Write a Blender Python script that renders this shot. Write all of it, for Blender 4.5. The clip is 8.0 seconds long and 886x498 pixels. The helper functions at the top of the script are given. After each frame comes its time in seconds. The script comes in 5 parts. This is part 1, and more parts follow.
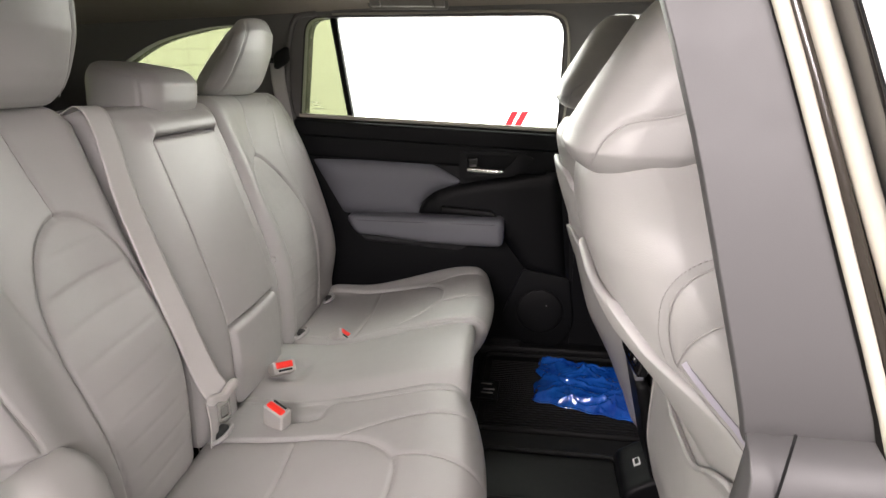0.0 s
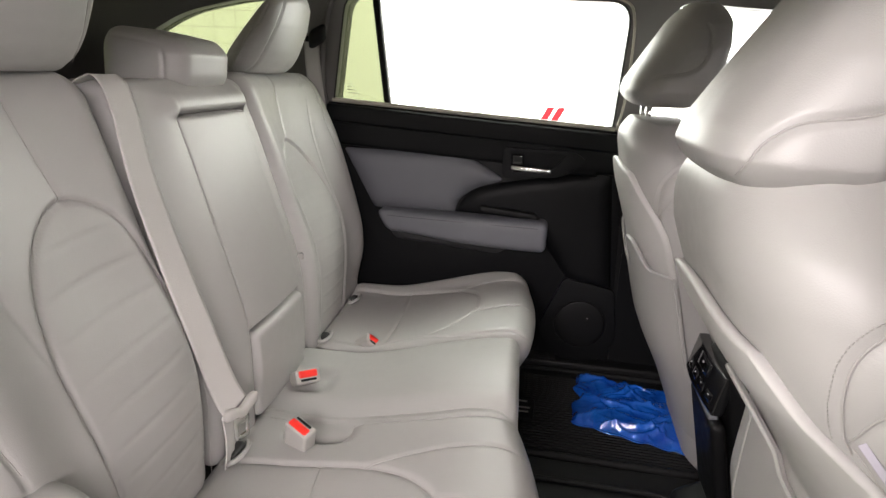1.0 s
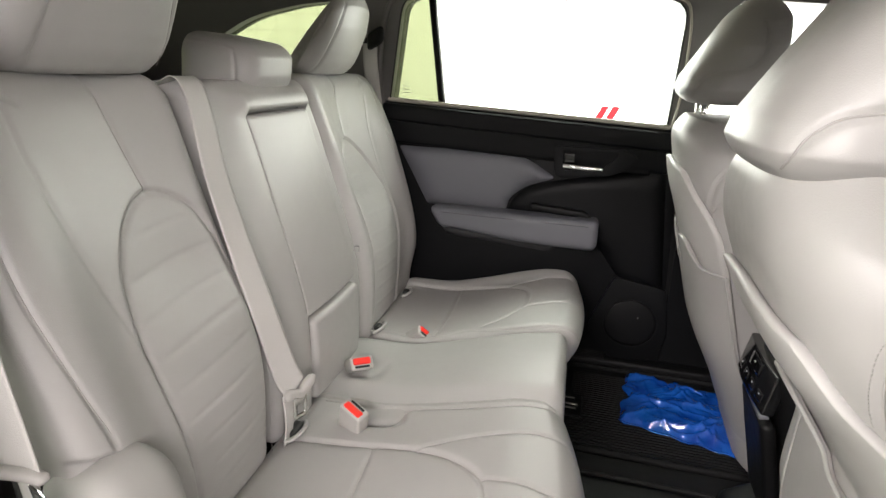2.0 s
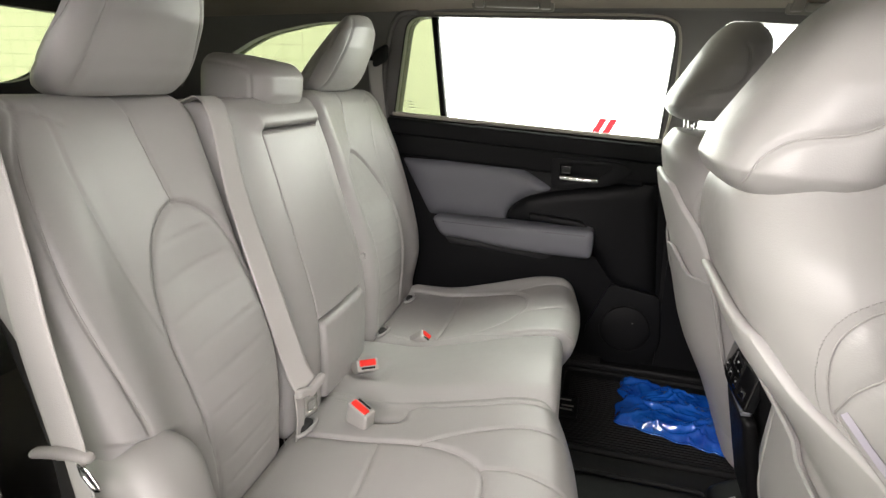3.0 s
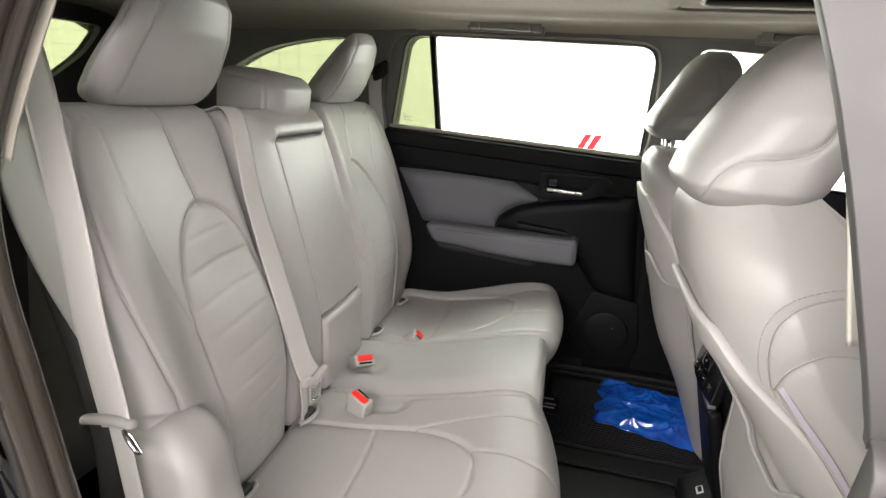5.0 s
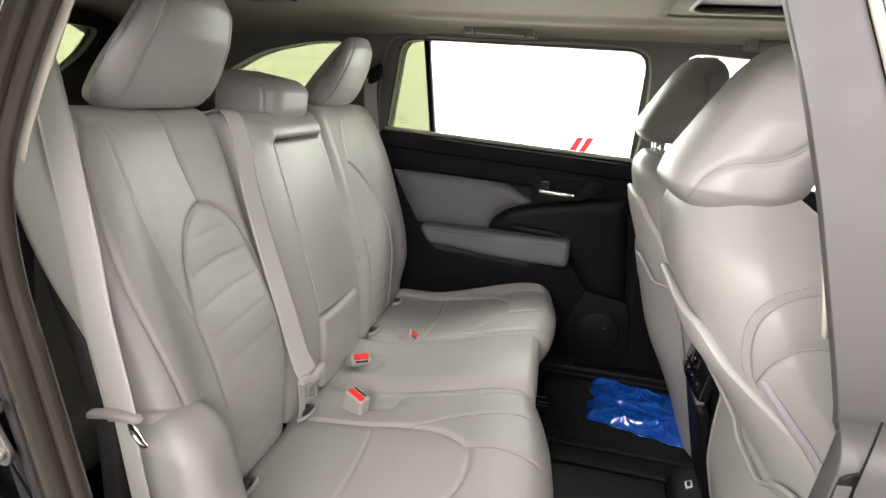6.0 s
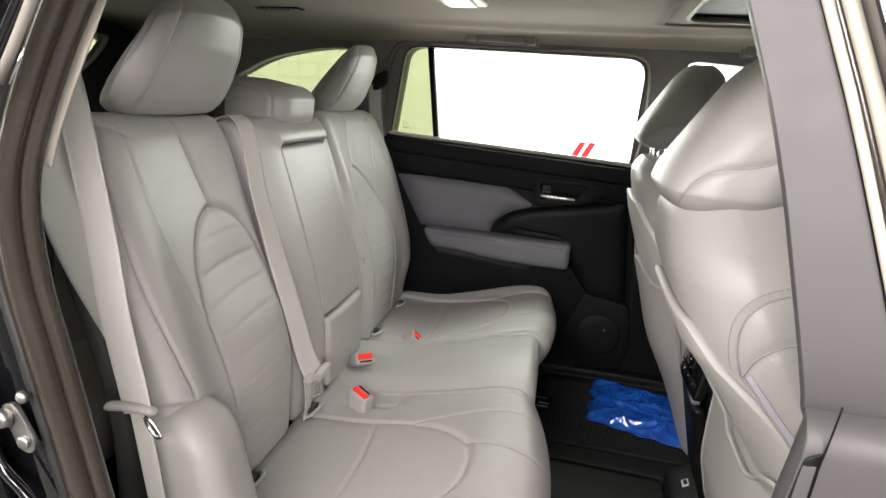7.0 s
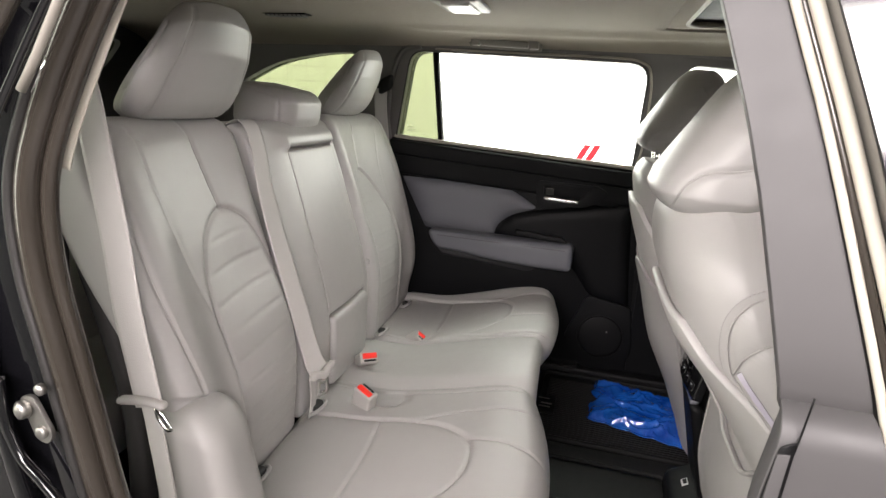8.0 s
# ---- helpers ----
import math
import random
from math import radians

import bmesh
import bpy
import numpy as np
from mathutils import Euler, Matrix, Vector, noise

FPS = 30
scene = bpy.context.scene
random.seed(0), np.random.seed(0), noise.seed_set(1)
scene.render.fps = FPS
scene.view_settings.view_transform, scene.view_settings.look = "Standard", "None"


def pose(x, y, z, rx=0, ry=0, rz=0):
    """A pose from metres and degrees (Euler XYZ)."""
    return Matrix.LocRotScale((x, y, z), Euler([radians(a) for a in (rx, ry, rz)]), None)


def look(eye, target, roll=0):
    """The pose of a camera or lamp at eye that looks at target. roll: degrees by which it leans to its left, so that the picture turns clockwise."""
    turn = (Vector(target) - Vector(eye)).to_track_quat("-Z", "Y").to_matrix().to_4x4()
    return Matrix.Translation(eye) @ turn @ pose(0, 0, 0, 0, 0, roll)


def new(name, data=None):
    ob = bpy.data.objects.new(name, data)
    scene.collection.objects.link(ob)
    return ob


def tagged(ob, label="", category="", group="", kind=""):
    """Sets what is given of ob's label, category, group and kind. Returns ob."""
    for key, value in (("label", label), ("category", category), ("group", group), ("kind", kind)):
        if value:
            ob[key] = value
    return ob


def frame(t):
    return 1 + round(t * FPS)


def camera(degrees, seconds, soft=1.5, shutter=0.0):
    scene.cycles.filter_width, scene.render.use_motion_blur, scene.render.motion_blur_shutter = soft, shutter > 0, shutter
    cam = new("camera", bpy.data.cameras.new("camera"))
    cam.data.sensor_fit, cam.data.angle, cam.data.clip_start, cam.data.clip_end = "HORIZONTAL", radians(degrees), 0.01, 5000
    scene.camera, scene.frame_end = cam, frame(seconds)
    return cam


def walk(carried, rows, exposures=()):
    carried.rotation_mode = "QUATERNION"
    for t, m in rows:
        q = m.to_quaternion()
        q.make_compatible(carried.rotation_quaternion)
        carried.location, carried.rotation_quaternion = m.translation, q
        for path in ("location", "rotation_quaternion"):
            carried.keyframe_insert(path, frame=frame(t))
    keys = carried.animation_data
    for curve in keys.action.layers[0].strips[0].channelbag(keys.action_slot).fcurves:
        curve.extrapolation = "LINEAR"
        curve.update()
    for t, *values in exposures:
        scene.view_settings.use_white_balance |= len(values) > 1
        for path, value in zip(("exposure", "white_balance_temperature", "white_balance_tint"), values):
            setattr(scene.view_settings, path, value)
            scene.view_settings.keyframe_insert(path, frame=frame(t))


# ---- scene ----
cam = camera(74.2, 8.0)
PATH = [
    (0, (0.629, -1.217, 1.394), (0.333, 0.682, 0.839), -0.4),
    (0.2, (0.606, -1.166, 1.391), (0.322, 0.731, 0.825), 0.6),
    (0.5, (0.564, -1.108, 1.384), (0.301, 0.79, 0.81), 1.9),
    (1, (0.529, -1.084, 1.376), (0.195, 0.801, 0.8), 2.3),
    (1.5, (0.532, -1.09, 1.375), (0.093, 0.774, 0.797), 1.9),
    (2, (0.538, -1.123, 1.375), (0.035, 0.723, 0.793), 1.8),
    (2.2, (0.539, -1.135, 1.375), (0.027, 0.709, 0.796), 2.0),
    (3.3, (0.56, -1.215, 1.398), (0.049, 0.643, 0.863), 1.8),
    (3.5, (0.56, -1.225, 1.399), (0.052, 0.637, 0.874), 2.1),
    (4, (0.56, -1.253, 1.402), (0.061, 0.614, 0.885), 2.6),
    (4.5, (0.56, -1.28, 1.403), (0.073, 0.589, 0.884), 3.0),
    (4.7, (0.56, -1.292, 1.404), (0.082, 0.58, 0.887), 3.2),
    (5.8, (0.559, -1.325, 1.407), (0.117, 0.557, 0.894), 3.6),
    (6, (0.561, -1.333, 1.408), (0.12, 0.551, 0.901), 3.6),
    (6.5, (0.57, -1.355, 1.412), (0.123, 0.529, 0.912), 3.6),
    (7, (0.573, -1.368, 1.414), (0.118, 0.516, 0.919), 3.7),
    (7.5, (0.581, -1.379, 1.414), (0.114, 0.503, 0.925), 3.7),
    (8, (0.588, -1.392, 1.419), (0.11, 0.488, 0.93), 3.7),
]
walk(cam, [(t, look(eye, target, roll)) for t, eye, target, roll in PATH], exposures=[(0, -0.06, 6500, 16), (1, -0.02, 6500, 14), (2, 0.07, 6500, 11), (4.5, 0.05, 6500, 11), (6.0, -0.04, 6500, 12), (8, -0.08, 6500, 14)])

# ---- light -------------------------------------------------------------
world = bpy.data.worlds.new("bay")
scene.world = world
world.use_nodes = True
world.node_tree.nodes["Background"].inputs[0].default_value = (1.0, 0.97, 0.92, 1)
world.node_tree.nodes["Background"].inputs[1].default_value = 0.01


def area_lamp(name, eye, target, sx, sy, watts, colour):
    data = bpy.data.lights.new(name, "AREA")
    data.shape, data.size, data.size_y = "RECTANGLE", sx, sy
    data.energy, data.color = watts, colour
    ob = new(name, data)
    ob.matrix_world = look(eye, target)
    return ob


# unseen fill lamps, added: beside the open door, ahead and on the far side
area_lamp("fill_lamp", (-0.35, -3.0, 2.35), (0.5, -0.5, 1.15), 1.8, 0.5, 135, (1.0, 0.93, 0.905))
area_lamp("fill_lamp", (1.4, -3.0, 2.0), (0.0, -0.5, 1.25), 1.8, 0.5, 105, (1.0, 0.93, 0.905))
area_lamp("fill_lamp", (3.6, -0.8, 2.5), (0.2, -0.2, 1.0), 1.2, 2.0, 62, (1.0, 0.94, 0.91))
area_lamp("fill_lamp", (0.4, 2.1, 3.0), (0.3, 0.0, 0.9), 3.0, 0.4, 40, (0.84, 1.0, 0.86))


# ---- materials ---------------------------------------------------------
def nodes_of(name):
    m = bpy.data.materials.new(name)
    m.use_nodes = True
    nt = m.node_tree
    return m, nt, nt.nodes["Principled BSDF"]


def mat(name, colour, rough=0.5, metal=0.0, grain=0.0, grain_scale=600.0, cloud=0.06, cloud_scale=6.0,
        rough_var=0.08, voronoi=False, coat=0.0, spec=0.5, soft=0.0):
    m, nt, b = nodes_of(name)
    N, L = nt.nodes.new, nt.links.new
    co = N("ShaderNodeTexCoord")
    big = N("ShaderNodeTexNoise")
    big.inputs["Scale"].default_value, big.inputs["Detail"].default_value = cloud_scale, 5.0
    L(co.outputs["Object"], big.inputs["Vector"])
    ramp = N("ShaderNodeMapRange")
    ramp.inputs["To Min"].default_value, ramp.inputs["To Max"].default_value = 1 - cloud, 1 + cloud
    L(big.outputs["Fac"], ramp.inputs["Value"])
    mul = N("ShaderNodeMix")
    mul.data_type, mul.blend_type = "RGBA", "MULTIPLY"
    mul.inputs["Factor"].default_value = 1.0
    mul.inputs[6].default_value = (*colour, 1)
    L(ramp.outputs["Result"], mul.inputs[7])
    L(mul.outputs[2], b.inputs["Base Color"])
    rr = N("ShaderNodeMapRange")
    rr.inputs["To Min"].default_value, rr.inputs["To Max"].default_value = max(0, rough - rough_var), min(1, rough + rough_var)
    mid = N("ShaderNodeTexNoise")
    mid.inputs["Scale"].default_value, mid.inputs["Detail"].default_value = cloud_scale * 7, 3.0
    L(co.outputs["Object"], mid.inputs["Vector"])
    L(mid.outputs["Fac"], rr.inputs["Value"])
    L(rr.outputs["Result"], b.inputs["Roughness"])
    b.inputs["Metallic"].default_value = metal
    b.inputs["Coat Weight"].default_value = coat
    b.inputs["Coat Roughness"].default_value = 0.08
    b.inputs["Specular IOR Level"].default_value = spec
    if grain:
        fine = N("ShaderNodeTexVoronoi" if voronoi else "ShaderNodeTexNoise")
        fine.inputs["Scale"].default_value = grain_scale
        L(co.outputs["Object"], fine.inputs["Vector"])
        bump = N("ShaderNodeBump")
        bump.inputs["Strength"].default_value, bump.inputs["Distance"].default_value = grain, 0.001
        L(fine.outputs[0], bump.inputs["Height"])
        L(bump.outputs["Normal"], b.inputs["Normal"])
        if soft:
            slow, swell = N("ShaderNodeTexNoise"), N("ShaderNodeBump")
            slow.inputs["Scale"].default_value, slow.inputs["Detail"].default_value = 13.0, 2.5
            L(co.outputs["Object"], slow.inputs["Vector"])
            swell.inputs["Strength"].default_value, swell.inputs["Distance"].default_value = soft, 0.006
            L(slow.outputs["Fac"], swell.inputs["Height"])
            L(swell.outputs["Normal"], bump.inputs["Normal"])
    return m


LEATHER = mat("grey_leather", (0.335, 0.326, 0.314), 0.40, soft=0.12, rough_var=0.10, grain=0.14, grain_scale=700, cloud=0.05, voronoi=True)
LEATHER_DARK = mat("leather_back", (0.345, 0.336, 0.323), 0.5, grain=0.25, grain_scale=700, cloud=0.05, voronoi=True)
SHELL = mat("grey_moulded_plastic", (0.40, 0.39, 0.375), 0.5, grain=0.2, grain_scale=900, cloud=0.04)
THREAD = mat("thread", (0.30, 0.29, 0.28), 0.8, grain=0.3, grain_scale=1500)
SEAM = mat("seam_thread", (0.33, 0.32, 0.305), 0.6, cloud=0.05)
LILAC = mat("lilac_tape", (0.37, 0.35, 0.40), 0.7, grain=0.4, grain_scale=1200)
WEB = mat("seat_belt_webbing", (0.43, 0.416, 0.398), 0.7, voronoi=True, grain=0.35, grain_scale=620, cloud=0.05)
BEIGE = mat("beige_plastic", (0.33, 0.32, 0.30), 0.42, grain=0.1, grain_scale=900, cloud=0.03)
RED = mat("red_plastic", (0.75, 0.03, 0.02), 0.35, cloud=0.04)
CHROME = mat("chrome", (0.82, 0.82, 0.80), 0.12, metal=1.0, rough_var=0.05, cloud=0.02)
STEEL = mat("brushed_steel", (0.36, 0.35, 0.33), 0.42, metal=1.0, grain=0.1)
BLACK = mat("black_plastic", (0.005, 0.005, 0.0055), 0.5, grain=0.35, grain_scale=900, cloud=0.15, spec=0.2)
PANEL = mat("charcoal_door_plastic", (0.0055, 0.0057, 0.0065), 0.44, grain=0.35, grain_scale=800, cloud=0.12, spec=0.15)
SLATE = mat("slate_grey_vinyl", (0.120, 0.122, 0.138), 0.5, grain=0.3, grain_scale=700, cloud=0.08, voronoi=True)
SLATE_DARK = mat("dark_slate_plastic", (0.030, 0.030, 0.032), 0.5, grain=0.3, grain_scale=800, cloud=0.1, spec=0.3)
GLOSS = mat("black_gloss", (0.006, 0.006, 0.007), 0.08, cloud=0.1, coat=0.6, rough_var=0.04)
PAINT = mat("black_car_paint", (0.004, 0.004, 0.005), 0.12, cloud=0.1, coat=1.0, rough_var=0.03)
RUBBER = mat("black_rubber", (0.018, 0.017, 0.016), 0.42, grain=0.3, grain_scale=500, cloud=0.2)
SEAL = mat("weatherstrip_rubber", (0.030, 0.025, 0.020), 0.22, cloud=0.04, rough_var=0.03, coat=0.6)
SEAL.node_tree.nodes["Principled BSDF"].inputs["Coat Roughness"].default_value = 0.14
MAT = mat("ribbed_rubber_mat", (0.010, 0.010, 0.0103), 0.6, spec=0.15, grain=0.3, grain_scale=500, cloud=0.2, cloud_scale=9)
CARPET = mat("black_carpet", (0.009, 0.009, 0.009), 0.95, grain=1.0, grain_scale=900, cloud=0.25)
CLOTH = mat("headliner_cloth", (0.33, 0.293, 0.243), 0.9, grain=0.5, grain_scale=1400, cloud=0.05)
PILLAR = mat("grey_pillar_plastic", (0.062, 0.0595, 0.0605), 0.5, grain=0.05, grain_scale=1400, cloud=0.06)
TRIM = mat("grey_pillar_trim", (0.15, 0.143, 0.140), 0.5, grain=0.05, grain_scale=1400, cloud=0.06)
TRIMCREAM = mat("cream_trim_edge", (0.42, 0.395, 0.335), 0.5, grain=0.1)
HANDLE = mat("grey_handle_plastic", (0.22, 0.205, 0.18), 0.5, grain=0.1, grain_scale=900, cloud=0.04)
# cream trim lightened: the bright light on the strip is in the colour
EDGE = mat("lit_trim_edge", (0.74, 0.71, 0.64), 0.5, grain=0.1)
CLIP = mat("drab_beige_plastic", (0.20, 0.185, 0.16), 0.5, grain=0.1)
# plastic cover, its colour darkened for the shade at the backrest's foot
HINGE = mat("shaded_hinge_plastic", (0.29, 0.282, 0.27), 0.5, grain=0.15, grain_scale=900, cloud=0.05)
HINGEDARK = mat("dark_jamb_trim", (0.09, 0.086, 0.080), 0.5, grain=0.2, grain_scale=800, cloud=0.06)
FOOT = mat("sill_grey_plastic", (0.052, 0.054, 0.057), 0.5, grain=0.3, grain_scale=800, cloud=0.08)
DARKTRIM = mat("dark_cargo_trim", (0.035, 0.034, 0.033), 0.6, grain=0.4, grain_scale=700, cloud=0.1)
LENS = mat("white_lamp_lens", (0.8, 0.79, 0.75), 0.3)
PRINT = mat("pale_print", (0.62, 0.62, 0.62), 0.6)
INK = mat("grey_print", (0.62, 0.64, 0.52), 0.6)
BADGE = mat("glowing_red_enamel", (0.75, 0.05, 0.06), 0.35)
# the bars are no lamp: this glow makes up for light lacking there
BADGE.node_tree.nodes["Principled BSDF"].inputs["Emission Color"].default_value = (0.78, 0.06, 0.08, 1)
BADGE.node_tree.nodes["Principled BSDF"].inputs["Emission Strength"].default_value = 0.75
CONCRETE = mat("bay_floor", (0.20, 0.195, 0.19), 0.5, grain=0.4, grain_scale=120, cloud=0.15, cloud_scale=2)


def bag_material():
    m, nt, b = nodes_of("blue_film")
    N, L = nt.nodes.new, nt.links.new
    co, no, ramp = N("ShaderNodeTexCoord"), N("ShaderNodeTexNoise"), N("ShaderNodeValToRGB")
    no.inputs["Scale"].default_value, no.inputs["Detail"].default_value = 14, 6
    L(co.outputs["Object"], no.inputs["Vector"])
    ramp.color_ramp.elements[0].position, ramp.color_ramp.elements[1].position = 0.3, 0.75
    ramp.color_ramp.elements[0].color, ramp.color_ramp.elements[1].color = (0.002, 0.045, 0.32, 1), (0.010, 0.13, 0.58, 1)
    L(no.outputs["Fac"], ramp.inputs["Fac"])
    L(ramp.outputs["Color"], b.inputs["Base Color"])
    b.inputs["Roughness"].default_value = 0.07
    b.inputs["Coat Weight"].default_value = 1.0
    b.inputs["Coat Roughness"].default_value = 0.04
    cr = N("ShaderNodeTexNoise")
    cr.noise_type = "RIDGED_MULTIFRACTAL"
    cr.inputs["Scale"].default_value, cr.inputs["Detail"].default_value = 24, 4
    cr.inputs["Distortion"].default_value = 0.8
    L(co.outputs["Object"], cr.inputs["Vector"])
    bump = N("ShaderNodeBump")
    bump.inputs["Strength"].default_value, bump.inputs["Distance"].default_value = 0.45, 0.005
    L(cr.outputs["Fac"], bump.inputs["Height"])
    L(bump.outputs["Normal"], b.inputs["Normal"])
    return m


def glass_material(name, tint, gloss=0.06):
    m = bpy.data.materials.new(name)
    m.use_nodes = True
    nt = m.node_tree
    nt.nodes.clear()
    N, L = nt.nodes.new, nt.links.new
    out, mix, tr, gl = N("ShaderNodeOutputMaterial"), N("ShaderNodeMixShader"), N("ShaderNodeBsdfTransparent"), N("ShaderNodeBsdfGlossy")
    tr.inputs["Color"].default_value = (*tint, 1)
    gl.inputs["Roughness"].default_value = 0.01
    mix.inputs[0].default_value = gloss
    L(tr.outputs[0], mix.inputs[1])
    L(gl.outputs[0], mix.inputs[2])
    L(mix.outputs[0], out.inputs[0])
    return m


def wall_material(name, joint):
    """White bay wall, its lighting put in as glow; joint: colour between its tiles."""
    m, nt, b = nodes_of(name)
    N, L = nt.nodes.new, nt.links.new
    co, mp, br = N("ShaderNodeTexCoord"), N("ShaderNodeMapping"), N("ShaderNodeTexBrick")
    mp.inputs["Rotation"].default_value = (math.pi / 2, 0, 0)
    L(co.outputs["Object"], mp.inputs["Vector"])
    L(mp.outputs["Vector"], br.inputs["Vector"])
    br.offset = 0.0
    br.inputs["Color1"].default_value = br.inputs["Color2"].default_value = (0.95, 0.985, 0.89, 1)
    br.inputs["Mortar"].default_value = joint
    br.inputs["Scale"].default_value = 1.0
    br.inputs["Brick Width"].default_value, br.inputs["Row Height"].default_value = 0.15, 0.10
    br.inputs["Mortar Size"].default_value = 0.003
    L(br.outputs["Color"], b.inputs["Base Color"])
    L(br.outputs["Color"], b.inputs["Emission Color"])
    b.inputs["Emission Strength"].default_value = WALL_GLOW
    return m


# the walls give off this themselves and so light the cabin
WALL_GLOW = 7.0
BAG = bag_material()
TINT = glass_material("privacy_glass", (0.32, 0.331, 0.255))
WALL = wall_material("glowing_tiled_wall", (0.66, 0.67, 0.58, 1))
PAINTED = wall_material("glowing_painted_wall", (0.94, 0.975, 0.88, 1))


# ---- mesh helpers ------------------------------------------------------
def empty(name, at=(0, 0, 0), label="", category="", group="", kind=""):
    ob = new(name)
    ob.location = at
    return tagged(ob, label, category, group, kind)


def part(name, data, material, parent=None, label="", smooth=True, category="", group="", kind="", skew=0.0):
    """Links (verts, faces) in world metres as one mesh object, under a thing or a part. skew: set askew to the car, as metres back for each metre across."""
    verts, faces = data
    if skew and parent is not None:
        verts = np.array([tuple(v) for v in verts], float)
        verts[:, 0] -= skew * (verts[:, 1] + 0.42)
    me = bpy.data.meshes.new(name)
    me.from_pydata([tuple(map(float, v)) for v in verts], [], faces)
    me.polygons.foreach_set("use_smooth", [smooth] * len(me.polygons))
    me.materials.append(material)
    bm = bmesh.new()
    bm.from_mesh(me)
    bmesh.ops.recalc_face_normals(bm, faces=bm.faces)
    bm.to_mesh(me)
    bm.free()
    me.update()
    ob = new(name, me)
    if parent is not None:
        ob.parent = parent
        if parent.type == "EMPTY":
            ob.matrix_parent_inverse = Matrix.Translation(-Vector(parent.location))
    return tagged(ob, label, category, group, kind)


def sharp(ob, degrees=40):
    """Hard edges where the faces of ob meet at more than the angle."""
    bm = bmesh.new()
    bm.from_mesh(ob.data)
    for e in bm.edges:
        e.smooth = not (len(e.link_faces) == 2 and e.calc_face_angle(0) > radians(degrees))
    bm.to_mesh(ob.data)
    bm.free()
    return ob


def join(*pieces):
    verts, faces = [], []
    for v, f in pieces:
        n = len(verts)
        verts += [tuple(p) for p in v]
        faces += [tuple(i + n for i in q) for q in f]
    return verts, faces


def rbox(half, r, step, warp=None, centre=(0, 0, 0)):
    """A rounded box, meshed at about the step, its points passed through warp(N x 3)."""
    half = np.array(half, float)
    r = min(r, half.min() * 0.999)

    def ticks(h):
        flat = np.linspace(-(h - r), h - r, max(2, int(round(2 * (h - r) / step)) + 1))
        k = max(2, int(round(r / step * 1.2)))
        ramp = (h - r) + r * np.tan(np.linspace(0, math.pi / 4, k + 1))[1:]
        return np.concatenate([-ramp[::-1], flat, ramp])

    ax = [ticks(h) for h in half]
    V, F, base = [], [], 0
    for n in range(3):
        a, b = (n + 1) % 3, (n + 2) % 3
        for sgn in (-1, 1):
            A, B = np.meshgrid(ax[a], ax[b], indexing="ij")
            P = np.zeros(A.shape + (3,))
            P[..., a], P[..., b], P[..., n] = A, B, sgn * half[n]
            na, nb = A.shape
            idx = base + np.arange(na * nb).reshape(na, nb)
            q = np.stack([idx[:-1, :-1], idx[1:, :-1], idx[1:, 1:], idx[:-1, 1:]], -1).reshape(-1, 4)
            F.append(q if sgn > 0 else q[:, ::-1])
            V.append(P.reshape(-1, 3))
            base += na * nb
    V, F = np.concatenate(V), np.concatenate(F)
    key, inv = np.unique(np.round(V, 6), axis=0, return_inverse=True)
    V, F = key, inv.reshape(-1)[F]
    core = np.clip(V, -(half - r), half - r)
    d = V - core
    ln = np.linalg.norm(d, axis=1, keepdims=True)
    V = core + d / np.maximum(ln, 1e-9) * r + np.array(centre)
    if warp is not None:
        V = warp(V)
    return V, [tuple(map(int, f)) for f in F]


def smooth_curve(pts, n=12):
    """Catmull-Rom through the points."""
    P = np.array(pts, float)
    P = np.vstack([2 * P[0] - P[1], P, 2 * P[-1] - P[-2]])
    out = []
    for i in range(1, len(P) - 2):
        a, b, c, d = P[i - 1 : i + 3]
        for t in np.linspace(0, 1, n, endpoint=False):
            out.append(0.5 * (2 * b + (c - a) * t + (2 * a - 5 * b + 4 * c - d) * t * t + (3 * b - a - 3 * c + d) * t**3))
    out.append(P[-2])
    return np.array(out)


def distance(P, line):
    """How far the 2D points P lie from a polyline."""
    best = np.full(len(P), 1e9)
    for a, b in zip(line[:-1], line[1:]):
        ab = b - a
        t = np.clip(((P - a) @ ab) / max(ab @ ab, 1e-12), 0, 1)
        best = np.minimum(best, np.linalg.norm(P - a - t[:, None] * ab, axis=1))
    return best


def groove(P, pts, width=0.004, depth=0.004, puff=0.0):
    """A seam: a narrow furrow, with the padding puffed up beside it."""
    d = distance(P, smooth_curve(pts, 6))
    return -depth * np.exp(-((d / width) ** 2)) - puff * np.exp(-((d / (width * 6)) ** 2))


def inside(P, poly):
    """Which 2D points lie in a closed polygon."""
    x, y = P.T
    r = np.zeros(len(P), bool)
    for (x0, y0), (x1, y1) in zip(poly, np.roll(poly, -1, 0)):
        c = (y0 > y) != (y1 > y)
        r ^= c & (x < (x1 - x0) * (y - y0) / (y1 - y0 + 1e-12) + x0)
    return r


def smoothstep(a, b, v):
    t = np.clip((v - a) / (b - a), 0, 1)
    return t * t * (3 - 2 * t)


